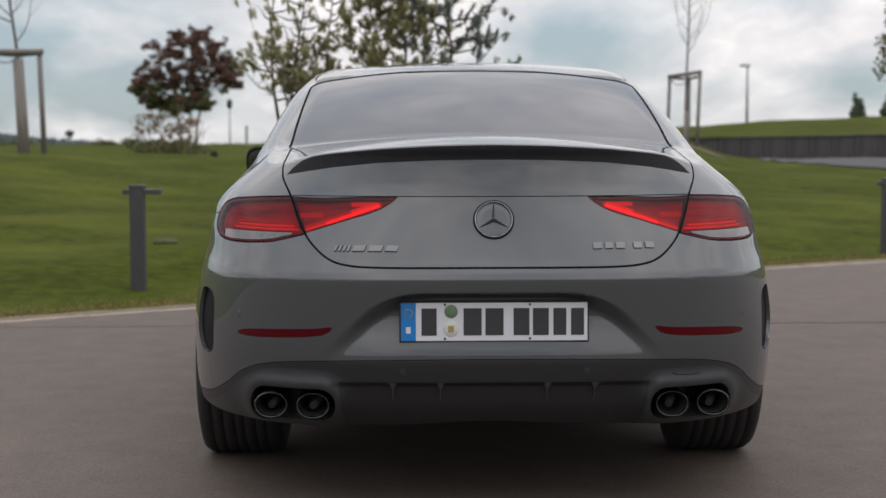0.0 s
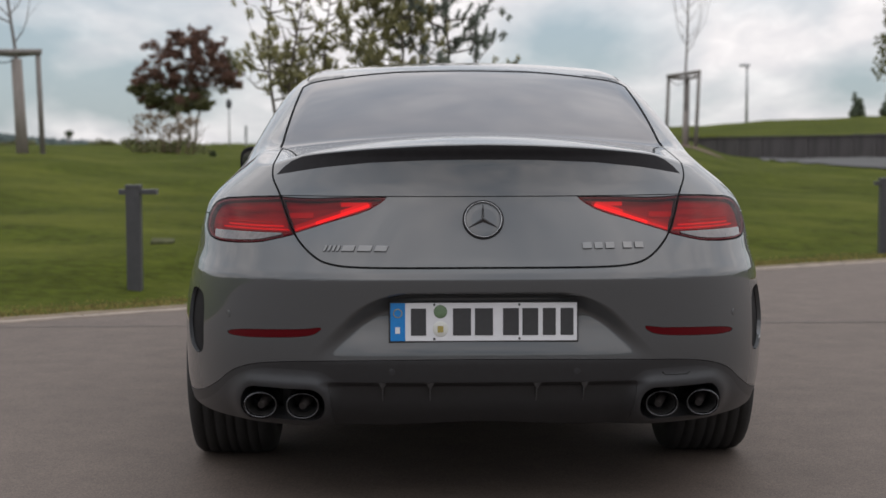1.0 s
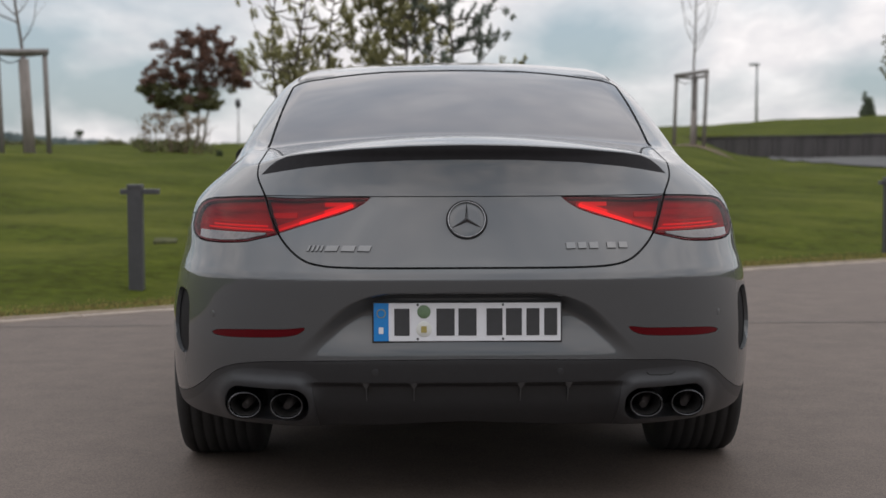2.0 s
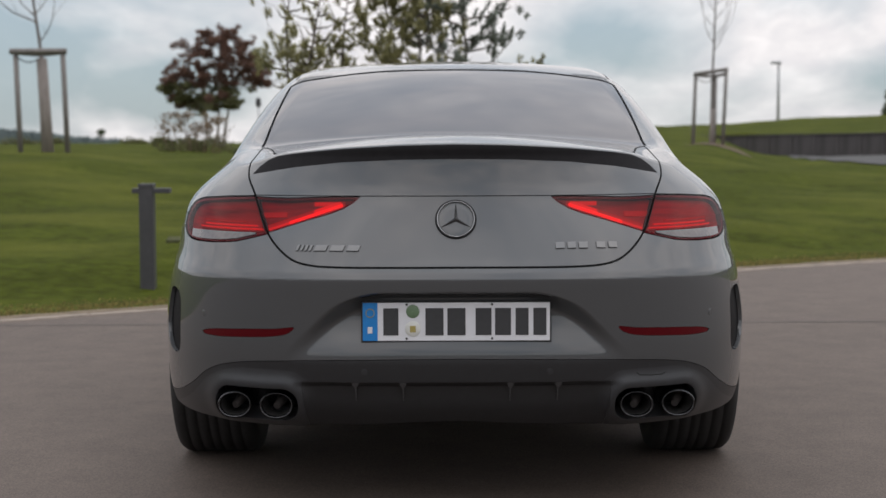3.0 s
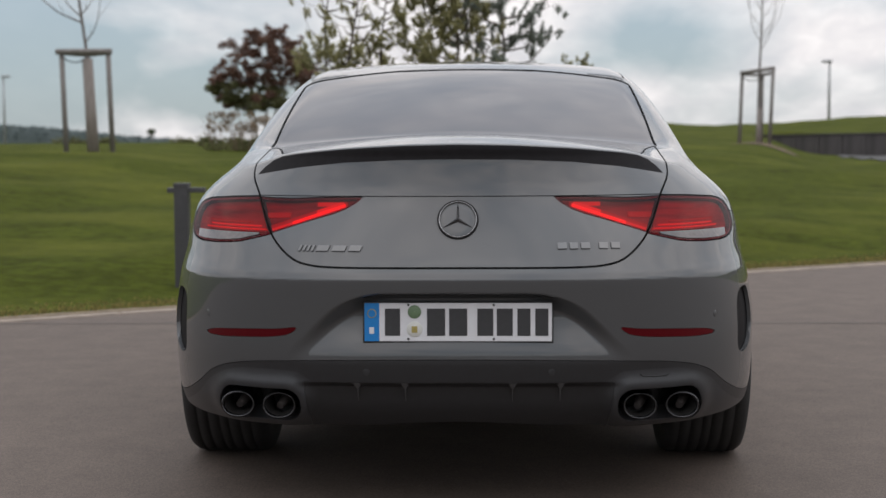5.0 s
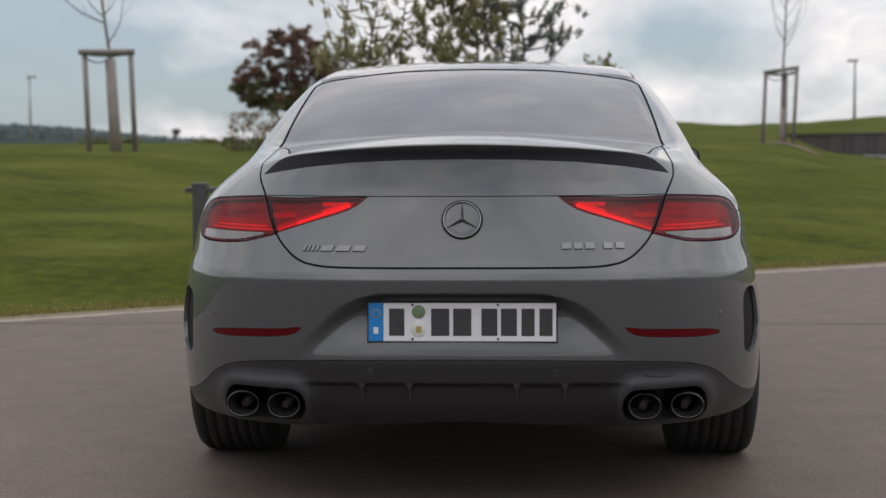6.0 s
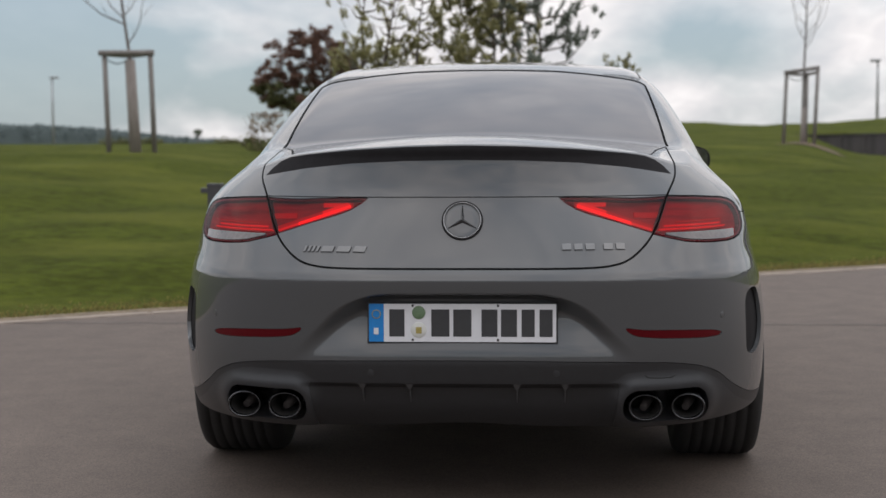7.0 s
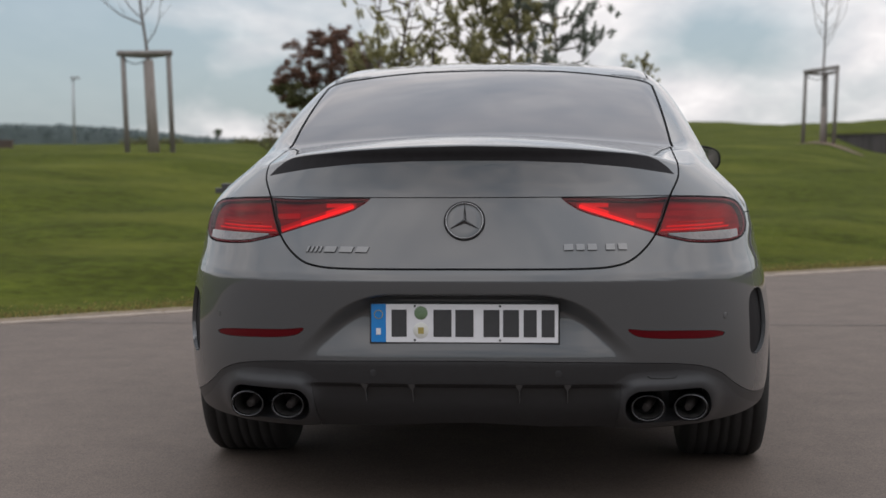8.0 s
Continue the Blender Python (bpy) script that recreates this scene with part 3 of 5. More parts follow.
# ---- cutting panels out of the skin ----
def clip(v, t, fn):
    """Keeps what lies where fn is below zero, cut along a clean line."""
    g = fn(v)
    inside = g < 0
    c = inside[t].sum(1)
    keep = [t[c == 3]]
    nv = [v]
    base = len(v)
    tri = t[(c == 1) | (c == 2)]
    if len(tri):
        ins = inside[tri]
        one = ins.sum(1) == 1
        odd = np.where(one, ins.argmax(1), (~ins).argmax(1))
        i = np.arange(len(tri))
        a, b, d = tri[i, odd], tri[i, (odd + 1) % 3], tri[i, (odd + 2) % 3]
        e = np.concatenate([np.stack([a, b], 1), np.stack([a, d], 1)])
        key = np.sort(e, 1)
        uniq, inv = np.unique(key, axis=0, return_inverse=True)
        inv = inv.ravel()
        w = (g[uniq[:, 0]] / (g[uniq[:, 0]] - g[uniq[:, 1]]))[:, None]
        nv.append(v[uniq[:, 0]] * (1 - w) + v[uniq[:, 1]] * w)
        ab, ad = base + inv[:len(tri)], base + inv[len(tri):]
        keep.append(np.stack([a, ab, ad], 1)[one])
        keep.append(np.stack([ab, b, d], 1)[~one])
        keep.append(np.stack([ab, d, ad], 1)[~one])
    v2, t2 = np.concatenate(nv), np.concatenate(keep)
    used, inv = np.unique(t2, return_inverse=True)
    return v2[used], inv.reshape(-1, 3)


def polygon_distance(px, pz, poly):
    """Signed distance to a closed outline, below zero inside."""
    poly = np.array(poly, float)
    best = np.full(len(px), 1e9)
    inside = np.zeros(len(px), bool)
    for (x0, z0), (x1, z1) in zip(poly, np.roll(poly, -1, 0)):
        dx, dz = x1 - x0, z1 - z0
        u = np.clip(((px - x0) * dx + (pz - z0) * dz) / (dx * dx + dz * dz + 1e-12), 0, 1)
        best = np.minimum(best, (px - x0 - u * dx) ** 2 + (pz - z0 - u * dz) ** 2)
        cross = ((z0 > pz) != (z1 > pz)) & (px < dx * (pz - z0) / (dz + 1e-12) + x0)
        inside ^= cross
    d = np.sqrt(best)
    return np.where(inside, -d, d)


def rounded(points, steps=6):
    """A closed smooth outline through a few points."""
    p = np.array(points, float)
    out = []
    for i in range(len(p)):
        p0, p1, p2, p3 = p[i - 1], p[i], p[(i + 1) % len(p)], p[(i + 2) % len(p)]
        for u in np.linspace(0, 1, steps, endpoint=False):
            out.append(.5 * (2 * p1 + (p2 - p0) * u + (2 * p0 - 5 * p1 + 4 * p2 - p3) * u * u + (3 * p1 - p0 - 3 * p2 + p3) * u ** 3))
    return np.array(out)


def sheet(name, v, t, mat, parent, label="", offset=0.0, depth=.014):
    """One panel: its outer face with the skin's own normals, and edges that turn inwards."""
    if len(t) == 0:
        return None
    n = skin_normal(v)
    v = v + n * offset
    faces, verts, norms = [t], [v], [n]
    if depth:
        e = np.sort(np.concatenate([t[:, [0, 1]], t[:, [1, 2]], t[:, [2, 0]]]), 1)
        directed = np.concatenate([t[:, [0, 1]], t[:, [1, 2]], t[:, [2, 0]]])
        _, idx, cnt = np.unique(e, axis=0, return_index=True, return_counts=True)
        rim = directed[idx[cnt == 1]]
        k = len(v)
        a, b = v[rim[:, 0]], v[rim[:, 1]]
        ia, ib = a - n[rim[:, 0]] * depth, b - n[rim[:, 1]] * depth
        m = len(rim)
        along = b - a
        side = np.cross(along, n[rim[:, 0]])
        side /= np.linalg.norm(side, axis=1, keepdims=True) + 1e-9
        verts += [a, b, ib, ia]
        norms += [side, side, side, side]
        r = np.arange(m)
        faces.append(np.stack([k + r, k + 3 * m + r, k + 2 * m + r], 1))
        faces.append(np.stack([k + r, k + 2 * m + r, k + m + r], 1))
    me = mesh_from(name, np.concatenate(verts), np.concatenate(faces), mat, True, np.concatenate(norms))
    return part(name, me, mat, parent, label)


LID = rounded([(-.40, .7245), (-.2, .7245), (0, .7245), (.20, .7245), (.33, .7255), (.404, .7305), (.456, .746), (.504, .785), (.537, .833), (.574, .916), (.603, .970), (.606, 1.02), (.614, 1.068), (.66, 1.3), (0, 1.35), (-.4, 1.3), (-.45, 1.0)], 8)
LAMP = np.array([(.266, .9155), (.34, .9148), (.40, .9135), (.47, .9108), (.526, .9116), (.58, .9143), (.66, .9112), (.744, .9045), (.772, .8980), (.791, .8885), (.806, .8710),
                 (.815, .850), (.8175, .826), (.810, .8065), (.797, .7955), (.780, .7890), (.755, .7858), (.70, .7860), (.65, .7890), (.62, .7925), (.585, .8005), (.545, .8100), (.515, .8185),
                 (.42, .8485), (.35, .8685), (.314, .8820), (.284, .9000)])
WING_JOINT = key_curve((.50, .58, .66, .744, .772, .791, .82, .95), (.9150, .9150, .9118, .9050, .8985, .8890, .856, .850))
SPOILER = np.array([(-.1, 1.0600), (.0, 1.0600), (.157, 1.0570), (.317, 1.0485), (.456, 1.0365), (.515, 1.0280), (.545, 1.016), (.570, .998), (.592, .975),
                    (.520, .987), (.455, .997), (.32, 1.0105), (.158, 1.0175), (0, 1.0195), (-.1, 1.0195)])
DIFF_TOP = key_curve((0, .236, .474, .606, .676, .723, .763, .835, .93), (.470, .468, .462, .452, .436, .412, .376, .326, .292))
SHADE_LOW = key_curve((0, .40, .46, .60, .66, .72, .78, .95), (.4045, .4045, .432, .436, .424, .392, .33, .22))
REFLECTOR = rounded([(.729, .526), (.700, .540), (.60, .548), (.50, .553), (.447, .5585), (.470, .538), (.520, .529), (.60, .524), (.68, .5205)], 4)
VENT = rounded([(.512, .475), (.432, .444), (.358, .460), (.336, .540), (.344, .616), (.402, .638), (.488, .626), (.526, .55)], 5)
def glass_low(a):
    """Where the rear window meets the boot lid."""
    return .855 - .10 * a * a


def side_x(v):
    return np.abs(v[:, 0])


def g_lid(v):
    return np.maximum(polygon_distance(side_x(v), v[:, 2], LID), v[:, 1] - glass_low(side_x(v)))


def g_lamp(v):
    return np.maximum(polygon_distance(side_x(v), v[:, 2], LAMP), v[:, 1] - .9)


def g_spoiler(v):
    top = v[:, 2] - lid_top(side_x(v), v[:, 1]) + .0016
    return np.maximum(np.maximum(polygon_distance(side_x(v), v[:, 2], SPOILER), v[:, 1] - .6), top)


def g_diffuser(v):
    return np.maximum(v[:, 2] - DIFF_TOP(side_x(v)), v[:, 1] - .9)


def g_glass(v):
    x, y = side_x(v), v[:, 1]
    return np.maximum(np.maximum(x - (.623 - .036 * (y - .80)), glass_low(x) - .002 - y), np.maximum(y - (1.64 - .30 * x * x), 1.0 - v[:, 2]))


def g_arch(v):
    """Below zero inside a wheel opening."""
    d = np.minimum(np.hypot(v[:, 1] - AXLE_REAR, v[:, 2] - TYRE_R), np.hypot(v[:, 1] - AXLE_FRONT, v[:, 2] - TYRE_R)) - .372
    return np.maximum(d, .55 - side_x(v))


def g_floor(v):
    """Below zero under the lower edge of the body."""
    return v[:, 2] - (.262 - .045 * smooth_step(.9, 1.6, v[:, 1]) + .012 * smooth_step(.3, 0, side_x(v)))


def g_pipes(v):
    x, z = np.abs(side_x(v) - .5655), np.abs(v[:, 2] - .3310)
    return np.maximum(np.hypot(np.maximum(x - .078, 0), np.maximum(z - .006, 0)) - .044, v[:, 1] - .6)


def g_reflector(v):
    return np.maximum(polygon_distance(side_x(v), v[:, 2], REFLECTOR), v[:, 1] - .5)


def g_vent(v):
    return np.maximum(polygon_distance(v[:, 1], v[:, 2], VENT), .6 - side_x(v))


SIDE_GLASS = rounded([(1.22, 1.035), (1.50, 1.125), (1.9, 1.225), (2.4, 1.285), (2.95, 1.275), (3.3, 1.20), (3.72, 1.03), (3.4, .985), (2.4, .965), (1.5, .985)], 6)


def g_side_glass(v):
    return np.maximum(polygon_distance(v[:, 1], v[:, 2], SIDE_GLASS), .5 - side_x(v))


def g_screen(v):
    x, y = side_x(v), v[:, 1]
    return np.maximum(np.maximum(x - .60 - .06 * (y - 3.2), 3.16 - .18 * x * x - y), y - 3.86 + .3 * x * x)


def both(*fns):
    return lambda v: np.maximum.reduce([f(v) for f in fns])


def out(fn, gap=.0):
    return lambda v: gap - fn(v)


def gap_in(fn, gap):
    return lambda v: fn(v) + gap


def cut(v, t, *fns):
    for f in fns:
        if len(t) == 0:
            break
        v, t = clip(v, t, f)
    return v, t


def build_car():
    car = thing("car", "grey four-door coupe with lit red tail lamps, parked on the asphalt", "car")
    car.rotation_euler = (0, 0, radians(.3))
    v, t = capsule(640, 330, 60)
    # the skin without wheel openings and the open underside
    v, t = cut(v, t, out(g_arch), out(g_floor))
    rear = t[(v[t][:, :, 1].min(1) < 2.2)]
    rv, rt = v, rear
    G = .0029
    left, right = (lambda p: p[:, 0]), (lambda p: -p[:, 0])

    # boot lid in two pressings, split by the crease between the lamps
    lid = cut(rv, rt, gap_in(g_lid, G), out(g_lamp, .0012))
    fine = cut(*lid_patch(360, 150, 90), gap_in(g_lid, G), lambda p: .9185 - p[:, 2])
    sheet("trunk_lid", *cut(*fine, out(g_spoiler)), PAINT, car, "upper boot lid in grey paint")
    sheet("trunk_lid", *cut(*lid, lambda p: p[:, 2] - .9160), PAINT, car, "lower boot lid in grey paint")
    sheet("spoiler", *cut(*fine, g_spoiler), GLOSS_BLACK, car, "gloss black lip spoiler face", depth=.02)

    # rear bumper with its hollow for the number plate
    bump = cut(rv, rt, out(g_lid, G), out(g_lamp, .0042), lambda p: p[:, 2] - WING_JOINT(side_x(p)) + .0013, lambda p: p[:, 1] - .70, out(g_diffuser, .001), out(g_reflector), out(g_vent))
    sheet("bumper", *bump, PAINT, car, "grey painted rear bumper", depth=.012)
    dif = cut(rv, rt, gap_in(g_diffuser, .001), lambda p: p[:, 1] - .70, out(g_pipes))
    # the hollow middle is cut out and darkened for the shade in it
    def middle(p):
        return np.maximum(p[:, 2] - .4035, side_x(p) - .428 - .1 * (p[:, 2] - .35))
    sheet("diffuser_middle", *cut(*dif, gap_in(middle, .0008)), DIFFUSER_SHADE, car, "black plastic middle of the diffuser", depth=.02)
    dif = cut(*dif, out(middle))
    # the shaded upper band and outer ends are painted by this darker piece
    def strip(p):
        return SHADE_LOW(side_x(p)) - p[:, 2]
    sheet("diffuser_shade_strip", *cut(*dif, strip), DIFFUSER_SHADE, car, "black strip along the top of the diffuser", depth=.05)
    dif = cut(*dif, out(strip))
    sheet("diffuser", *dif, DIFFUSER, car, "dark grey plastic diffuser", depth=.05)

    # rear wings with the roof pillars
    def wing(p):
        return np.maximum(np.minimum(WING_JOINT(side_x(p)) + .0010 - p[:, 2], .7022 - p[:, 1]), p[:, 1] - 1.62)
    body = cut(rv, rt, out(g_lid, G), out(g_lamp, G), wing, out(g_glass, .004), out(g_side_glass, .003))
    for side in (left, right):
        sheet("rear_wing", *cut(*body, side, lambda p: .45 - side_x(p)), PAINT, car, "grey rear wing and roof pillar")
    sheet("rear_window", *cut(rv, rt, gap_in(g_glass, .003)), TINTED, car, "dark tinted rear window", offset=-.003)

    # roof, doors, bonnet
    def g_roof(p):
        x = side_x(p)
        return np.maximum.reduce([x - .585, 1.647 - .30 * x * x - p[:, 1], 1.1 - p[:, 2], p[:, 1] - (3.15 - .18 * x * x)])
    sheet("roof", *cut(v, t, g_roof), PAINT, car, "grey roof panel")
    rest = cut(v, t, out(g_roof, .007), out(g_side_glass, .003), out(g_screen, .004))
    for side in (left, right):
        sheet("side_window", *cut(v, t, gap_in(g_side_glass, .003), side), TINTED, car, "dark side glass", offset=-.003)
        def lower(p):
            return p[:, 2] - .93
        for a, b, name in ((1.6222, 2.40, "door"), (2.4044, 3.46, "door")):
            sheet(name, *cut(*rest, side, lambda p: a - p[:, 1], lambda p: p[:, 1] - b, lower, lambda p: .5 - side_x(p)), PAINT, car)
        sheet("roof_frame", *cut(*rest, side, lambda p: 1.6222 - p[:, 1], lambda p: p[:, 1] - 3.46, lambda p: .9332 - p[:, 2]), PAINT, car)
    front = cut(*rest, lambda p: 3.4644 - p[:, 1])
    sheet("bonnet", *cut(*front, lambda p: .74 - p[:, 2], lambda p: side_x(p) - .72), PAINT, car)
    sheet("front_wing", *cut(*front, lambda p: -np.maximum(.7378 - p[:, 2], side_x(p) - .7222)), PAINT, car)
    sheet("windscreen", *cut(v, t, gap_in(g_screen, .003)), TINTED, car, offset=-.003)

    # black inner shell behind the joints
    cv, ct = capsule(200, 70, 30)
    cv, ct = cut(cv, ct, out(g_arch), out(g_floor), out(g_pipes), out(g_vent))
    cn = skin_normal(cv)
    deep = .016 + .030 * (g_lamp(cv) < .02)
    part("inner_shell", mesh_from("inner_shell", cv - cn * deep[:, None], ct, DARK_VOID), DARK_VOID, car)
    bm = box(1.20, 3.9, .10, (0, 2.65, .305), .02)
    part("underbody", bm, UNDERSIDE, car)
    for s in (-1, 1):
        bm = box(.26, .30, .15, (s * .55, .52, .345), .05)
        part("silencer", bm, DARK_VOID, car)

    # tail lamps: an outer and an inner half on each side
    for side, s in ((left, -1), (right, 1)):
        for inner in (False, True):
            zone = (gap_in(g_lid, G) if inner else out(g_lid, G))
            name = "tail_lamp"
            lamp = cut(rv, rt, side, zone, gap_in(g_lamp, .0006))
            clear = lambda p: np.maximum.reduce([p[:, 2] - .8165, .790 - p[:, 2], .562 - side_x(p), side_x(p) - .782, g_lamp(p) + .0045])
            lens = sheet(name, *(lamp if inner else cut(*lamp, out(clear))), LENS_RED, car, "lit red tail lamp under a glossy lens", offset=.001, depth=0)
            lens.visible_shadow = False
            sheet("housing", *cut(*lamp, gap_in(g_lamp, .004)), LIGHT_GLOW, lens, offset=-.018, depth=0)
            sheet("rim", *cut(*lamp, lambda p: -.0050 - g_lamp(p)), LIGHT_DARK, lens, "dark red rim", offset=-.004, depth=.013)
            edge = (lambda p: -.0038 - g_lid(p)) if inner else (lambda p: g_lid(p) - .005)
            sheet("rim", *cut(*lamp, edge), DARK_VOID, lens, "black edge at the boot joint", offset=-.002, depth=.016)
            if inner:
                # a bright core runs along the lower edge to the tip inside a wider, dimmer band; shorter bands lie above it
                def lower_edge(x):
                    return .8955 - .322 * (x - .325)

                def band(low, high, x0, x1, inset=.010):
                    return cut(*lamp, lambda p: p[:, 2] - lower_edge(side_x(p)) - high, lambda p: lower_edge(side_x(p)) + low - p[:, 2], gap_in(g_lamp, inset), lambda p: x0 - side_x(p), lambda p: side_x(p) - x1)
                # this wider dim strip stands in for the core's soft glow
                sheet("glow_band", *band(-.0075, .0140, .312, .572, .0085), LED_HAZE, lens, "dim red diffuser", offset=-.014, depth=.006)
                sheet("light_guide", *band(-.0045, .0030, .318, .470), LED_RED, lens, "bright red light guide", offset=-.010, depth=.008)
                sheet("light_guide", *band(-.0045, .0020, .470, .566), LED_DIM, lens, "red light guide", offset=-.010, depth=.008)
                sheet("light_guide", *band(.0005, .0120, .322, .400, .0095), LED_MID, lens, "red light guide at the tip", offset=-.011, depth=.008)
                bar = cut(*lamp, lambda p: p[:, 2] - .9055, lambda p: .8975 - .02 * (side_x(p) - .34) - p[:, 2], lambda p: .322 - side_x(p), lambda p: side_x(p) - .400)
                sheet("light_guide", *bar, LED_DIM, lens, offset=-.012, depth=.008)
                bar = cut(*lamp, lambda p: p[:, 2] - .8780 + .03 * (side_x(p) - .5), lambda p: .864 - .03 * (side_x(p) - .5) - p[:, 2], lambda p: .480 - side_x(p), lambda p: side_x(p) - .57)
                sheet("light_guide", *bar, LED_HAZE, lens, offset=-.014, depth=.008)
            else:
                # the first, widest strip paints a faint glow behind the bars
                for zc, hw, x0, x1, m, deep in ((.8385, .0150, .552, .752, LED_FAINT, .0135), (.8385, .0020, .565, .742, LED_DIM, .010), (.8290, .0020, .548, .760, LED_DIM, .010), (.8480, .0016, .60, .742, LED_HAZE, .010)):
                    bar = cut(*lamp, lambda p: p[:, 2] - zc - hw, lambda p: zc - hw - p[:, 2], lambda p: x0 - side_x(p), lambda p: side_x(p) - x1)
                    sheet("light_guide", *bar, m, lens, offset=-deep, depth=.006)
                bar = cut(*lamp, lambda p: p[:, 2] - .8155, lambda p: .790 - p[:, 2], gap_in(g_lamp, .0055), lambda p: .563 - side_x(p), lambda p: side_x(p) - .780)
                sheet("reversing_lamp", *bar, LIGHT_PALE, lens, "pale clear reversing lamp strip", offset=0, depth=.006)
        refl = cut(rv, rt, side, gap_in(g_reflector, .0008))
        sheet("reflector", *refl, REFLECT_RED, car, "slim dark red reflector", offset=-.001, depth=.01)
        sheet("air_vent", *cut(rv, rt, side, gap_in(g_vent, -.035)), GLOSS_BLACK, car, "tall black vent slot", offset=-.014, depth=0)

    build_wheels(car)
    build_pipes(car)
    build_pipe_surrounds(car)
    build_plate(car)
    build_badges(car)
    build_mirrors(car)
    build_small_parts(car)
    return car


def on_skin(x, z, far=2.0):
    """The point of the rear skin behind (x, z), and its normal."""
    o = np.array([[x, 1.0, z]])
    d = np.array([[0.0, -1.0, 0.0]])
    p = o + d * solve_ray(o, d, far)[:, None]
    return Vector(p[0]), Vector(skin_normal(p)[0])


def facing(x, z):
    """A pose on the rear skin with its own z axis pointing out."""
    p, n = on_skin(x, z)
    right = Vector((0, 0, 1)).cross(n).normalized()
    m = Matrix((right, n.cross(right), n)).transposed().to_4x4()
    m.translation = p
    return m


def build_wheels(car):
    r, w = TYRE_R, .275
    h = w / 2
    prof = [(r * .70, -h + .012), (r * .74, -h), (r * .86, -h - .002), (r * .955, -h + .006), (r * .990, -h + .022)]
    marks = (-.088, -.052, -.015, .015, .052, .088)
    for c in marks:
        prof += [(r * .999, c - .0045), (r * .988, c - .0030), (r * .988, c + .0030), (r * .999, c + .0045)]
    prof += [(r * .990, h - .022), (r * .955, h - .006), (r * .86, h + .002), (r * .74, h), (r * .70, h - .012)]
    bm = revolve(prof, 72)
    for f in bm.faces:
        f.smooth = True
    tyre_me = bpy.data.meshes.new("tyre")
    bm.to_mesh(tyre_me)
    bm.free()
    tyre_me.materials.append(RUBBER)
    bm = revolve([(r * .71, -h + .02), (r * .69, -h + .05), (r * .64, -.02), (r * .64, .06), (r * .66, h - .03), (r * .71, h - .015), (r * .72, h - .025), (r * .67, h - .04)], 48)
    for k in range(10):
        a = 2 * math.pi * k / 10
        n0 = len(bm.verts)
        box(.022, r * .60, .030, (h - .045, r * .37, 0), .006, bm)
        bm.verts.ensure_lookup_table()
        bmesh.ops.rotate(bm, cent=(0, 0, 0), matrix=Matrix.Rotation(a, 3, "X"), verts=bm.verts[n0:])
    n0 = len(bm.verts)
    revolve([(.001, h - .03), (.05, h - .03), (.075, h - .045), (.075, h - .07), (.001, h - .07)], 24, bm=bm)
    rim_me = bpy.data.meshes.new("rim")
    bm.to_mesh(rim_me)
    bm.free()
    rim_me.materials.append(ALLOY)
    disc = revolve([(.05, h - .09), (.17, h - .09), (.17, h - .115), (.05, h - .115), (.05, h - .09)], 40)
    disc_me = bpy.data.meshes.new("brake_disc")
    disc.to_mesh(disc_me)
    disc.free()
    disc_me.materials.append(CHROME)
    for y in (AXLE_REAR, AXLE_FRONT):
        for s in (-1, 1):
            wheel = new("wheel", None)
            wheel.parent = car
            wheel.location = (s * (.938 - h), y, TYRE_R - .003)
            wheel.rotation_euler = (0, 0, 0 if s > 0 else math.pi)
            for nm, me in (("tyre", tyre_me), ("rim", rim_me), ("brake_disc", disc_me)):
                ob = new(nm, me)
                ob.parent = wheel
            tagged(wheel, "black low-profile tyre on a dark spoked rim")


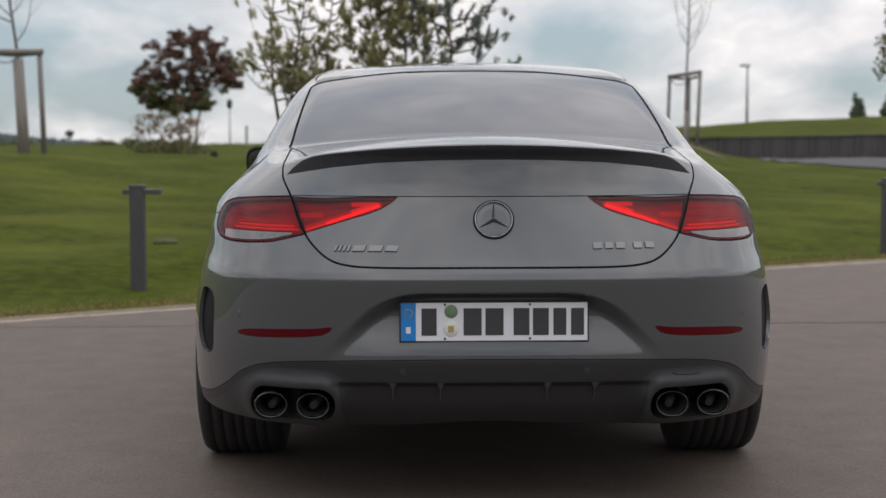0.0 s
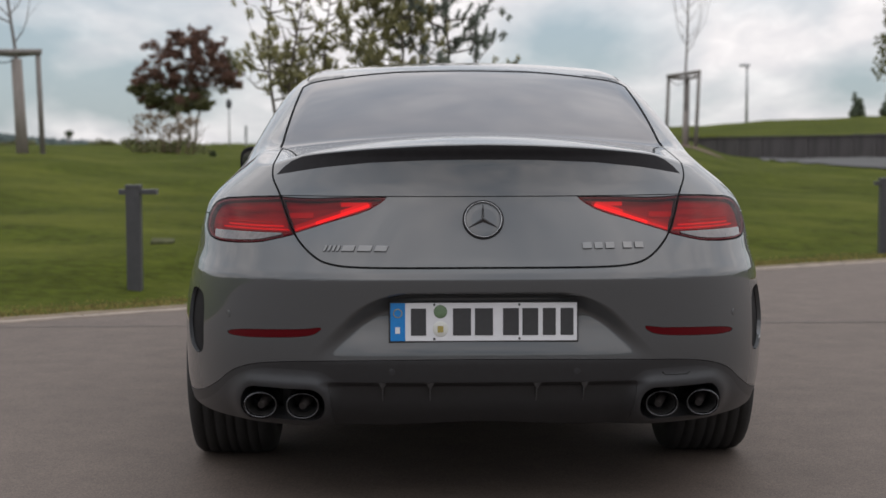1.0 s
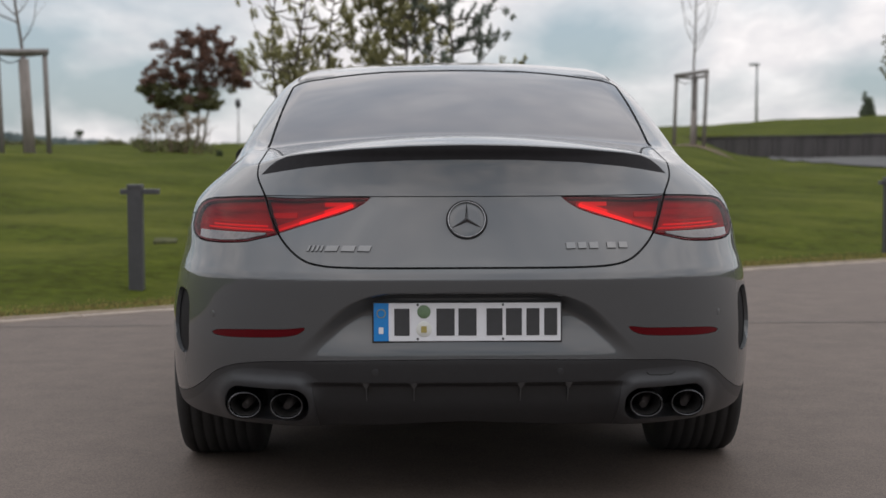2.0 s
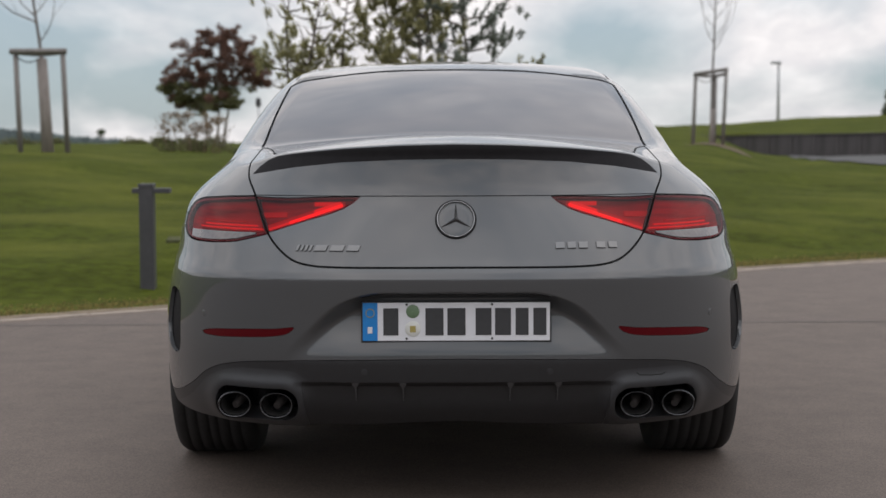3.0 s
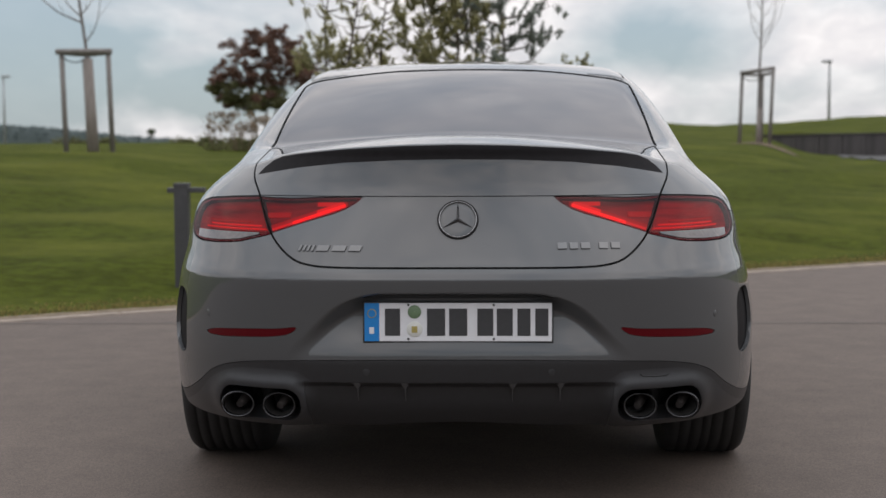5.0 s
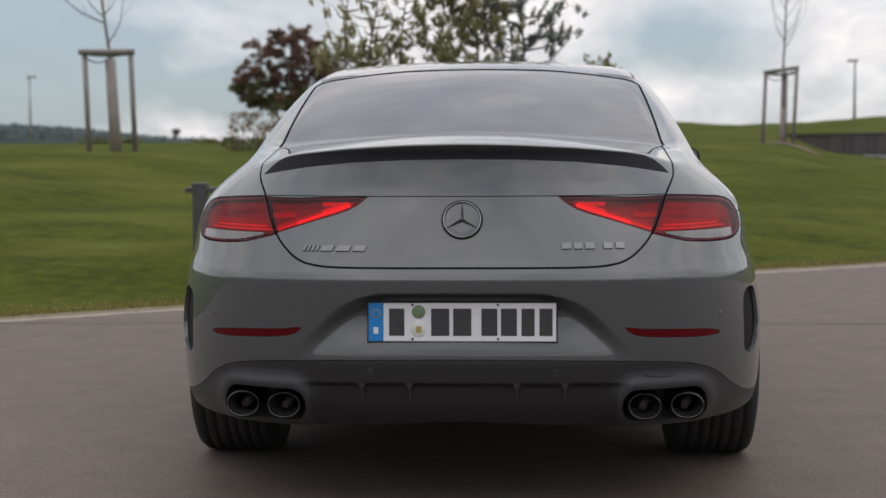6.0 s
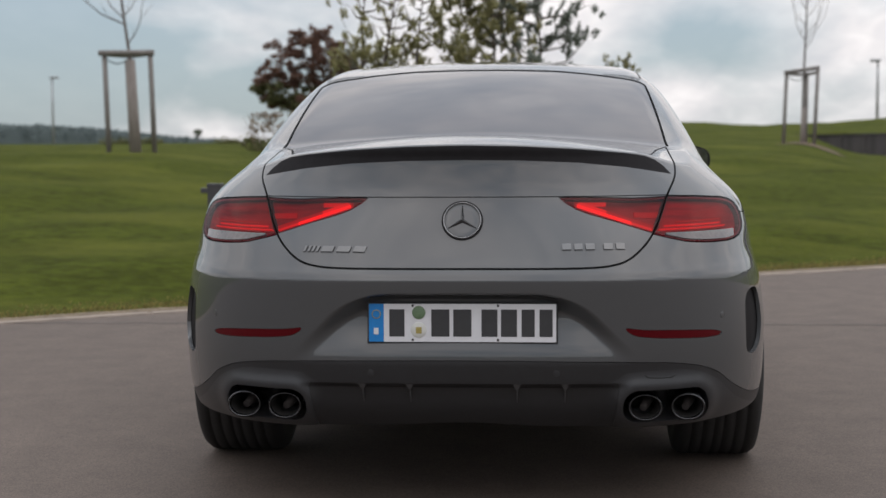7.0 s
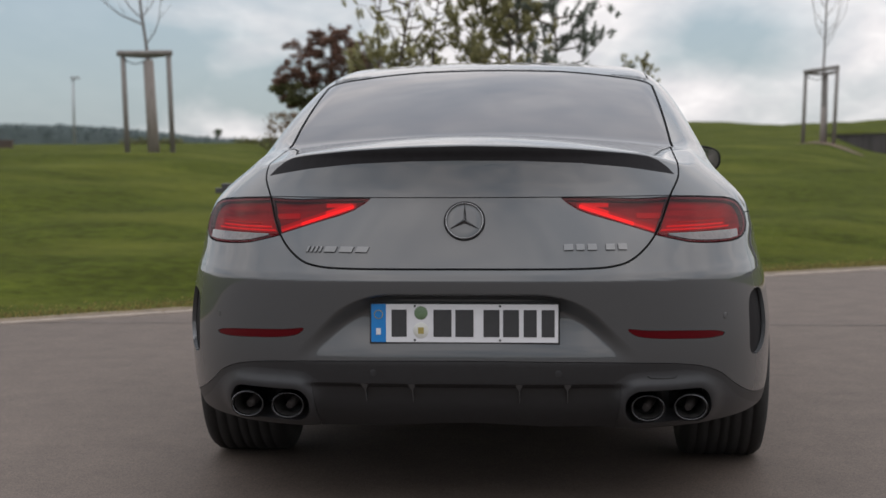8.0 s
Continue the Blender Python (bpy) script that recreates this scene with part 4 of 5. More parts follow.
def build_pipes(car):
    for s in (-1, 1):
        for x in (.5060, .6255):
            y0 = .112 if x < .55 else .132
            prof = [(1.0, .16), (1.0, .006), (.985, .001), (.95, -.001), (.91, 0), (.865, .004), (.85, .012)]
            bm = bmesh.new()
            rings = []
            for k in range(40):
                a = 2 * math.pi * k / 40
                # a flattened oval
                c, sn = math.cos(a), math.sin(a)
                e = (abs(c) ** 2.1 + abs(sn) ** 2.1) ** (-1 / 2.1)
                rings.append([bm.verts.new((s * x + .0470 * q * c * e, y0 + h, .3310 + .0368 * q * sn * e)) for q, h in prof])
            for k in range(40):
                a, b = rings[k], rings[(k + 1) % 40]
                for i in range(len(prof) - 1):
                    bm.faces.new((a[i], a[i + 1], b[i + 1], b[i])).smooth = True
            bmesh.ops.recalc_face_normals(bm, faces=bm.faces)
            pipe = part("tailpipe", bm, DARK_CHROME, car, "oval dark chrome tailpipe")
            bm = bmesh.new()
            ring = []
            for q, h in ((.965, -.0022), (.995, -.0008), (.995, .004)):
                ring.append([bm.verts.new((s * x + .0470 * q * math.cos(2 * math.pi * k / 40) * (abs(math.cos(2 * math.pi * k / 40)) ** 2.1 + abs(math.sin(2 * math.pi * k / 40)) ** 2.1) ** (-1 / 2.1) * 1.01, y0 + h,
                                           .3310 + .0368 * q * math.sin(2 * math.pi * k / 40) * (abs(math.cos(2 * math.pi * k / 40)) ** 2.1 + abs(math.sin(2 * math.pi * k / 40)) ** 2.1) ** (-1 / 2.1) * 1.01)) for k in range(40)])
            for a, b in zip(ring, ring[1:]):
                for k in range(40):
                    bm.faces.new((a[k], b[k], b[(k + 1) % 40], a[(k + 1) % 40])).smooth = True
            sleeve = bmesh.new()
            rows = [[sleeve.verts.new((s * x + .0470 * q * math.cos(2 * math.pi * k / 32), y0 + h, .3310 + .0368 * q * math.sin(2 * math.pi * k / 32))) for k in range(32)] for q, h in ((.855, .010), (.80, .06), (.78, .16))]
            for a, b in zip(rows, rows[1:]):
                for k in range(32):
                    sleeve.faces.new((a[k], a[(k + 1) % 32], b[(k + 1) % 32], b[k])).smooth = True
            part("inner_sleeve", sleeve, SOOT, pipe, "sooty inside of the pipe")
            part("lip", bm, DARK_CHROME, pipe, "bright chrome lip")
            bm = tube([(s * x - .004, y0 + .045, .322), (s * x + .006, y0 + .07, .332), (s * x + .018, y0 + .10, .350)], [.010, .014, .017], 14)
            part("baffle", bm, BAFFLE, pipe, "rusty grey inner baffle")
            bm = box(.098, .006, .074, (s * x, y0 + .155, .3310), .002)
            part("pipe_end", bm, SOOT, pipe)


def build_pipe_surrounds(car):
    """The dark plastic pocket behind each pair of pipes."""
    for s in (-1, 1):
        bm = bmesh.new()
        rings = []
        for grow, y in ((.003, .200), (.001, .290), (-.030, .295)):
            ring = []
            for k in range(48):
                a = 2 * math.pi * k / 48
                c, sn = math.cos(a), math.sin(a)
                ring.append(bm.verts.new((s * .5655 + math.copysign(.078, c) + (.044 + grow) * c, y + .06 * (abs(s * .5655 + math.copysign(.078, c)) - .48), .331 + math.copysign(.006, sn) + (.044 + grow) * sn)))
            rings.append(ring)
        for a, b in zip(rings[1:], rings[2:]):
            for k in range(48):
                bm.faces.new((a[k], a[(k + 1) % 48], b[(k + 1) % 48], b[k]))
        for k in range(48):
            bm.faces.new((rings[0][k], rings[0][(k + 1) % 48], rings[1][(k + 1) % 48], rings[1][k]))
        bm.faces.new(rings[2])
        bmesh.ops.recalc_face_normals(bm, faces=bm.faces)
        part("pipe_surround", bm, TRIM_BLACK, car, "black plastic pocket round the tailpipes")


def build_plate(car):
    """A number plate whose characters are plain bars."""
    plate = new("number_plate", None)
    plate.parent = car
    plate.location = (0, .052, .5735)
    plate.rotation_euler = (radians(-2.0), 0, 0)
    tagged(plate, "white number plate with a blue strip and dark plain bars")

    def slab(name, x0, x1, z0, z1, y, mat, bevel=.0, parent=plate, depth=.003):
        return part(name, box(x1 - x0, depth, z1 - z0, ((x0 + x1) / 2, y, (z0 + z1) / 2), bevel), mat, parent)
    slab("holder", -.2620, .2620, -.0570, .0565, .0035, DARK_VOID, .0012, depth=.007)
    slab("plate_border", -.2600, .2600, -.0550, .0550, -.0010, PLATE_BLACK, .0008)
    slab("plate_face", -.2165, .2575, -.0525, .0525, -.0028, PLATE_WHITE, .0008)
    slab("blue_strip", -.2575, -.2165, -.0525, .0525, -.0028, PLATE_BLUE, .0008)
    # one bar for each character
    for x, w in ((-.180, .042), (-.060, .050), (.0005, .050), (.0750, .044), (.1285, .044), (.1810, .036), (.2300, .036)):
        slab("plate_bar", x - w / 2, x + w / 2, -.0375, .0375, -.0048, PLATE_BLACK, .0008, depth=.002)
    slab("plate_bar", -.2440, -.2310, -.032, -.014, -.0048, PLATE_WHITE, .0005, depth=.002)
    ring = part("strip_ring", revolve([(.0105, -.001), (.0125, -.001), (.0125, .001), (.0105, .001), (.0105, -.001)], 28, "Y"), STICKER_GOLD, plate)
    ring.location = (-.237, -.0048, .024)
    for z, m, rad in ((.0285, STICKER_GREEN, .0185), (-.0195, STICKER_PALE, .0215)):
        bm = revolve([(.0001, -.001), (rad * .97, -.001), (rad, -.0004), (rad, .001), (.0001, .001)], 32, "Y")
        ob = part("sticker", bm, m, plate, "green round sticker" if z > 0 else "pale round sticker")
        ob.location = (-.1195, -.0050, z)
    slab("sticker_print", -.1275, -.1115, -.0290, -.0110, -.0066, STICKER_GOLD, .0005, depth=.001)
    for x in (-.1365, .0985):
        for z in (.0475, -.0465):
            bm = revolve([(.0001, -.0012), (.0032, -.0010), (.0038, .001), (.0001, .001)], 12, "Y")
            part("rivet", bm, PLATE_BLACK, plate).location = (x, -.0045, z)


def build_badges(car):
    """A round ring with three plain spokes, and plain bars for the two scripts."""
    m = facing(0.0, .853)
    emblem = new("emblem", None)
    emblem.parent = car
    emblem.matrix_local = m
    tagged(emblem, "round chrome boot emblem in a dark ring")
    bm = revolve([(.0512 + .0016 * math.cos(a), .004 + .0034 * math.sin(a)) for a in np.linspace(0, 2 * math.pi, 13)], 64, "Z")
    part("ring", bm, CHROME, emblem)
    bm = revolve([(.0549 + .0023 * math.cos(a), .0022 + .0034 * math.sin(a)) for a in np.linspace(0, 2 * math.pi, 9)], 64, "Z")
    part("ring_shadow", bm, GLOSS_BLACK, emblem, "dark outer ring")
    bm = revolve([(.0001, .0012), (.030, .0012), (.0470, .0012), (.0473, .0011), (.0485, -.002)], 48, "Z")
    part("disc", bm, PAINT, emblem)
    # reflections are put into the metal: upper spoke lighter, lower two darker
    for k, mat in ((0, CHROME), (1, DARK_CHROME), (2, DARK_CHROME)):
        a = math.pi / 2 + 2 * math.pi * k / 3
        d, q = Vector((math.cos(a), math.sin(a), 0)), Vector((-math.sin(a), math.cos(a), 0))
        bm = bmesh.new()
        top, mid0, mid1, tip = (bm.verts.new(p) for p in (Vector((0, 0, .009)), q * .0056 + d * .0034 + Vector((0, 0, .002)), -q * .0056 + d * .0034 + Vector((0, 0, .002)), d * .0490 + Vector((0, 0, .004))))
        bm.faces.new((top, tip, mid0))
        bm.faces.new((top, mid1, tip))
        bmesh.ops.recalc_face_normals(bm, faces=bm.faces)
        part("spoke", bm, mat, emblem)

    def script(x0, x1, zc, hgt, widths, lean):
        """Letters stand as plain chrome bars, one for each."""
        badge = new("badge", None)
        badge.parent = car
        mm = facing((x0 + x1) / 2, zc)
        badge.matrix_local = mm
        tagged(badge, "small chrome badge of plain bars")
        span = sum(w for w, _ in widths)
        x = -(x1 - x0) / 2
        unit = (x1 - x0) / span
        for w, solid in widths:
            if solid:
                cx = x + w * unit / 2
                p, n = on_skin((mm @ Vector((cx, 0, 0))).x, zc)
                loc = mm.inverted() @ p
                bm = box(w * unit * .9, hgt, .0045, (0, 0, .0018), .0008)
                for vtx in bm.verts:
                    vtx.co.x += vtx.co.y * lean
                bmesh.ops.rotate(bm, cent=(0, 0, 0), matrix=Matrix.Rotation(math.atan2(n.x, -n.y) - math.atan2(mm.col[2].x, -mm.col[2].y), 3, "Y"), verts=bm.verts)
                bmesh.ops.translate(bm, vec=loc, verts=bm.verts)
                part("badge_bar", bm, BADGE, badge)
            x += w * unit
    script(-.441, -.262, .7755, .0175, [(.5, 1), (.25, 0), (.5, 1), (.25, 0), (.5, 1), (.25, 0), (.5, 1), (.3, 0), (2.4, 1), (.35, 0), (2.6, 1), (.35, 0), (2.3, 1)], .35)
    script(.270, .448, .7815, .0185, [(2.1, 1), (.4, 0), (1.9, 1), (.4, 0), (2.1, 1), (1.6, 0), (2.1, 1), (.4, 0), (2.1, 1)], 0)


def build_mirrors(car):
    for s in (-1, 1):
        bm = bmesh.new()
        bmesh.ops.create_uvsphere(bm, u_segments=28, v_segments=18, radius=1)
        for vtx in bm.verts:
            c = vtx.co
            e = (abs(c.x) ** 3 + abs(c.z) ** 3 + 1e-9) ** (1 / 3) / max((c.x ** 2 + c.z ** 2) ** .5, 1e-6)
            c.x, c.z = c.x / max(e, .6), c.z / max(e, .6)
            c.y = max(c.y, -.22) * .11
            c.x *= .108 * (1 - .12 * c.z * s * 0)
            c.z *= .070 - .012 * s * c.x / .108 * s
        smooth_bm(bm)
        bmesh.ops.translate(bm, vec=(s * .932, 3.30, .984), verts=bm.verts)
        mirror = part("door_mirror", bm, GLOSS_BLACK, car, "black door mirror housing")
        bm = bmesh.new()
        ring = [bm.verts.new((s * .932 + .095 * math.cos(a) * (abs(math.cos(a)) ** 3 + abs(math.sin(a)) ** 3) ** (-1 / 3), 3.272, .984 + .056 * math.sin(a) * (abs(math.cos(a)) ** 3 + abs(math.sin(a)) ** 3) ** (-1 / 3))) for a in np.linspace(0, 2 * math.pi, 32, endpoint=False)]
        bm.faces.new(ring)
        bmesh.ops.recalc_face_normals(bm, faces=bm.faces)
        part("mirror_glass", bm, material("mirror_glass", (.55, .57, .58), .04, metal=1.0), mirror, "silver mirror glass")
        part("mirror_arm", tube([(s * .80, 3.36, .94), (s * .92, 3.34, .955)], [.022, .02], 10), GLOSS_BLACK, mirror)


def build_small_parts(car):
    # parking sensors: two in the bumper corners, two in the diffuser
    for x, z in ((-.722, .582), (.728, .579), (-.254, .434), (.258, .434)):
        bm = revolve([(.0001, .0006), (.0085, .0005), (.0095, .0002), (.0105, -.001)], 24, "Z")
        ob = part("parking_sensor", bm, DIFFUSER if z < .5 else PAINT, car)
        ob.matrix_local = facing(x, z)
        ring = part("sensor_ring", revolve([(.0096, .0001), (.0101, .0006), (.0106, .0001)], 24, "Z"), TRIM_BLACK, ob)
    # upright fins under the bumper
    # wide only at the top, where the lightened colour gives a highlight
    for x in (-.281, -.148, .150, .283):
        p, n = on_skin(x, .398)
        bm = bmesh.new()
        for w, y, z in ((.0120, p.y - .009, .4025), (.0016, p.y + .012, .381), (.0010, p.y + .080, .300)):
            for q in (-1, 1):
                bm.verts.new((x + q * w, y, z))
            for q in (1, -1):
                bm.verts.new((x + q * w * 1.2, y + .07, z))
        vs = list(bm.verts)
        for i in (0, 4):
            for k in range(4):
                bm.faces.new((vs[i + k], vs[i + (k + 1) % 4], vs[i + 4 + (k + 1) % 4], vs[i + 4 + k]))
        bm.faces.new(vs[0:4][::-1])
        bm.faces.new(vs[8:12])
        bmesh.ops.recalc_face_normals(bm, faces=bm.faces)
        part("fin", bm, FIN_LIT, car, "upright diffuser fin, lightened for its lit top")
    # the cover of the towing eye, outlined by its joint
    p0 = [on_skin(x, z) for x, z in ((.503, .424), (.512, .417), (.545, .4145), (.578, .4145), (.588, .420))]
    part("towing_cover", tube([p + n * .0005 for p, n in p0], [.0016] * 5, 6), DARK_VOID, car, "thin joint of the towing eye cover")


build_car()


# ---- trees, posts and far things ----
def leaf_mesh(name, centres, normals_seed, size, mat, quads=True, squash=1.0):
    """Many small bent leaves, each its own island."""
    rng = np.random.default_rng(normals_seed)
    n = len(centres)
    a = rng.normal(size=(n, 3))
    a /= np.linalg.norm(a, axis=1, keepdims=True)
    b = np.cross(a, rng.normal(size=(n, 3)))
    b /= np.linalg.norm(b, axis=1, keepdims=True)
    s = size * (.6 + .8 * rng.random((n, 1)))
    c = np.asarray(centres)
    v = np.empty((n * 4, 3))
    v[0::4], v[1::4], v[2::4], v[3::4] = c - a * s, c + b * s * .55 * squash, c + a * s, c - b * s * .55 * squash
    f = np.arange(n * 4).reshape(-1, 4)
    return mesh_from(name, v, f, mat, False)


def needle_mesh(name, tufts, seed, mat, needles=26, length=.17):
    """Pine tufts: sprays of needles round each twig end."""
    rng = np.random.default_rng(seed)
    p = np.repeat(np.array([t[0] for t in tufts]), needles, 0)
    d = np.repeat(np.array([t[1] for t in tufts]), needles, 0)
    n = len(p)
    length = length * np.repeat(.55 + .8 * rng.random((len(tufts), 1)), needles, 0)
    u = rng.random((n, 1))
    out_ = rng.normal(size=(n, 3))
    out_ -= d * (out_ * d).sum(1, keepdims=True)
    out_ /= np.linalg.norm(out_, axis=1, keepdims=True)
    base = p + d * (u - .4) * length * 1.25
    tip = base + (d * .55 + out_ * (.35 + .60 * rng.random((n, 1)))) * length * (.55 + .5 * rng.random((n, 1)))
    w = np.cross(d, out_) * (.0045 + .0045 * rng.random((n, 1)))
    v = np.empty((n * 3, 3))
    v[0::3], v[1::3], v[2::3] = base - w, base + w, tip
    return mesh_from(name, v, np.arange(n * 3).reshape(-1, 3), mat, False)


def build_pine(x, y, height, spread, seed, lean=0.0, start=.22, level=.5, branches=26, clumps=7, size=.085, needles=60, thin=1.0, mat=PINE_LEAF):
    """A young pine: branches that sweep up, each with dense tufts towards its end and bare wood near the trunk."""
    rng = random.Random(seed)
    z = float(ground_height(np.array([x]), np.array([y]))[0]) - .05
    tree = thing("pine_tree", "young pine with upswept branches and olive needle tufts", "tree", "pines behind the car", (x, y, z))
    pts = [Vector((lean * height * (u ** 1.3) + .07 * math.sin(6 * u + seed), .05 * math.sin(4 * u + seed * 2), height * u)) for u in np.linspace(0, 1, 9)]
    tufts = []
    bm = tube(pts, [max(.032 * (1 - u), .006) for u in np.linspace(0, .95, 9)], 9)
    for i in range(branches):
        u = start + (1 - start) * (i + rng.random() * .8) / branches
        k = min(int(u * 8), 7)
        root = pts[k].lerp(pts[k + 1], min(u * 8 - k, 1))
        a = i * 2.4 + rng.uniform(-.5, .5)
        reach = spread * (1 - .62 * (u - start) / (1 - start)) * rng.uniform(.5, 1.15)
        rise = reach * (1.05 - level) * rng.uniform(.2, 1.7)
        mid = root + Vector((math.cos(a) * reach * .55, math.sin(a) * reach * .55, rise * .22))
        end = root + Vector((math.cos(a) * reach, math.sin(a) * reach, rise))
        tube([root, mid, mid.lerp(end, .9)], [.014, .009, .003], 5, bm, False)
        for c in range(clumps if u < thin else rng.choice((0, 1, 1, 2))):
            s = 1 - .62 * (c / clumps) ** 1.2
            q = root * ((1 - s) ** 2) + mid * (2 * s * (1 - s)) + end * (s * s)
            side = Vector((rng.gauss(0, .13), rng.gauss(0, .13), rng.gauss(.04, .09))) * (1.3 - s * .7)
            if side.length > .05:
                tube([q, q + side], [.004, .002], 4, bm, False)
            for _ in range(2):
                tufts.append((q + side + Vector((rng.gauss(0, .035), rng.gauss(0, .035), rng.gauss(0, .035))), (Vector((math.cos(a) * .5, math.sin(a) * .5, 1.0 - .5 * level)) + side * 3 + Vector((rng.gauss(0, .35), rng.gauss(0, .35), rng.gauss(0, .3)))).normalized()))
    part("trunk", bm, PINE_BARK, tree)
    part("crown", needle_mesh("crown", tufts, seed, mat, needles, size), mat, tree, "clumps of dark needle tufts")
    return tree


def crown_points(n, lumps, seed):
    """Points thrown over the outer parts of several lumps, so that gaps stay open."""
    rng = np.random.default_rng(seed)
    pts = []
    for cx, cy, cz, rx, rz in lumps:
        k = int(n * rx * rx)
        d = rng.normal(size=(k, 3))
        d /= np.linalg.norm(d, axis=1, keepdims=True)
        r = rng.random((k, 1)) ** .45
        pts.append(np.array([cx, cy, cz]) + d * r * np.array([rx, rx, rz]))
    return np.concatenate(pts)


def build_maple():
    x, y = -9.93, 58.0
    z = float(ground_height(np.array([x]), np.array([y]))[0]) - .1
    tree = thing("maple_tree", "dark red maple with a loose round crown on thin stems", "tree", "", (x, y, z))
    tree.scale = (.937, .937, .925)
    rng = random.Random(4)
    bm = bmesh.new()
    lumps, green = [], []
    stems = ((-.55, .35), (.25, -.1), (.7, .1))
    for k, (dx, dy) in enumerate(stems):
        pts = [Vector((dx * .5, dy, 0)), Vector((dx * .7, dy, 1.2)), Vector((dx * 1.1, dy * 1.3, 2.4)), Vector((dx * 1.3, dy, 3.8))]
        tube(pts, [.075, .06, .045, .02], 8, bm)
        for _ in range(9):
            u = rng.uniform(.3, 1)
            root = pts[1].lerp(pts[3], u)
            a = rng.uniform(0, 2 * math.pi)
            end = root + Vector((math.cos(a) * rng.uniform(.7, 1.5), math.sin(a) * .8, rng.uniform(.3, 1.0)))
            tube([root, root.lerp(end, .5) + Vector((0, 0, -.05)), end], [.025, .015, .006], 5, bm, False)
    part("trunk", bm, PALE_BARK, tree, "pale thin stems")
    heads = [(-2.05, 0, 2.75, .5), (-1.65, .3, 3.3, .6), (-1.1, -.3, 3.9, .65), (-.5, .2, 4.5, .6), (.15, -.2, 4.95, .55), (.75, .2, 4.75, .6), (1.35, 0, 4.3, .6), (1.75, -.2, 3.7, .6), (2.0, .2, 3.1, .45),
             (1.2, .3, 3.3, .6), (.5, -.4, 3.9, .7), (-.2, .4, 3.5, .7), (-.9, 0, 2.9, .6), (.3, .3, 2.9, .5), (-.9, .2, 2.1, .4), (-.3, -.2, 2.0, .4), (.7, 0, 2.2, .4), (-1.5, .1, 2.2, .3)]
    for hx, hy, hz, hr in heads:
        for _ in range(18):
            lumps.append((hx + rng.gauss(0, hr * .6), hy + rng.gauss(0, .4), hz + rng.gauss(0, hr * .5), rng.uniform(.12, .30), rng.uniform(.10, .25)))
    low = [l for l in lumps if l[2] < 2.9 and rng.random() < .7]
    high = [l for l in lumps if l not in low]
    part("crown", leaf_mesh("crown", crown_points(1700, high, 3), 5, .062, RED_LEAF), RED_LEAF, tree, "dark wine red leaves")
    low += [(2.15, 0, 3.9, .32, .4), (1.9, .1, 4.25, .25, .3), (-.2, 0, 2.2, .4, .4)]
    part("lower_crown", leaf_mesh("lower_crown", crown_points(900, low, 8), 6, .09, GREEN_LEAF), GREEN_LEAF, tree, "greenish lower leaves")


def build_shrub(name, label, x, y, lumps, mat, n, size, seed, twigs=0, twig_mat=None, twig_height=1.0, spread=.9):
    z = float(ground_height(np.array([x]), np.array([y]))[0]) - .05
    shrub = thing(name, label, "shrub", "", (x, y, z))
    rng = random.Random(seed)
    if twigs:
        bm = bmesh.new()
        for _ in range(twigs):
            a, b = rng.uniform(-spread, spread), rng.uniform(-.4, .4)
            h = twig_height * rng.uniform(.5, 1.0)
            tube([Vector((a * .7, b * .7, 0)), Vector((a * .9, b, h * .55)), Vector((a * 1.1 + rng.gauss(0, .1), b, h))], [.014, .009, .003], 5, bm, False)
        part("stem", bm, twig_mat or BARK, shrub)
    part("leaves", leaf_mesh("leaves", crown_points(n, lumps, seed), seed + 1, size, mat), mat, shrub)
    return shrub


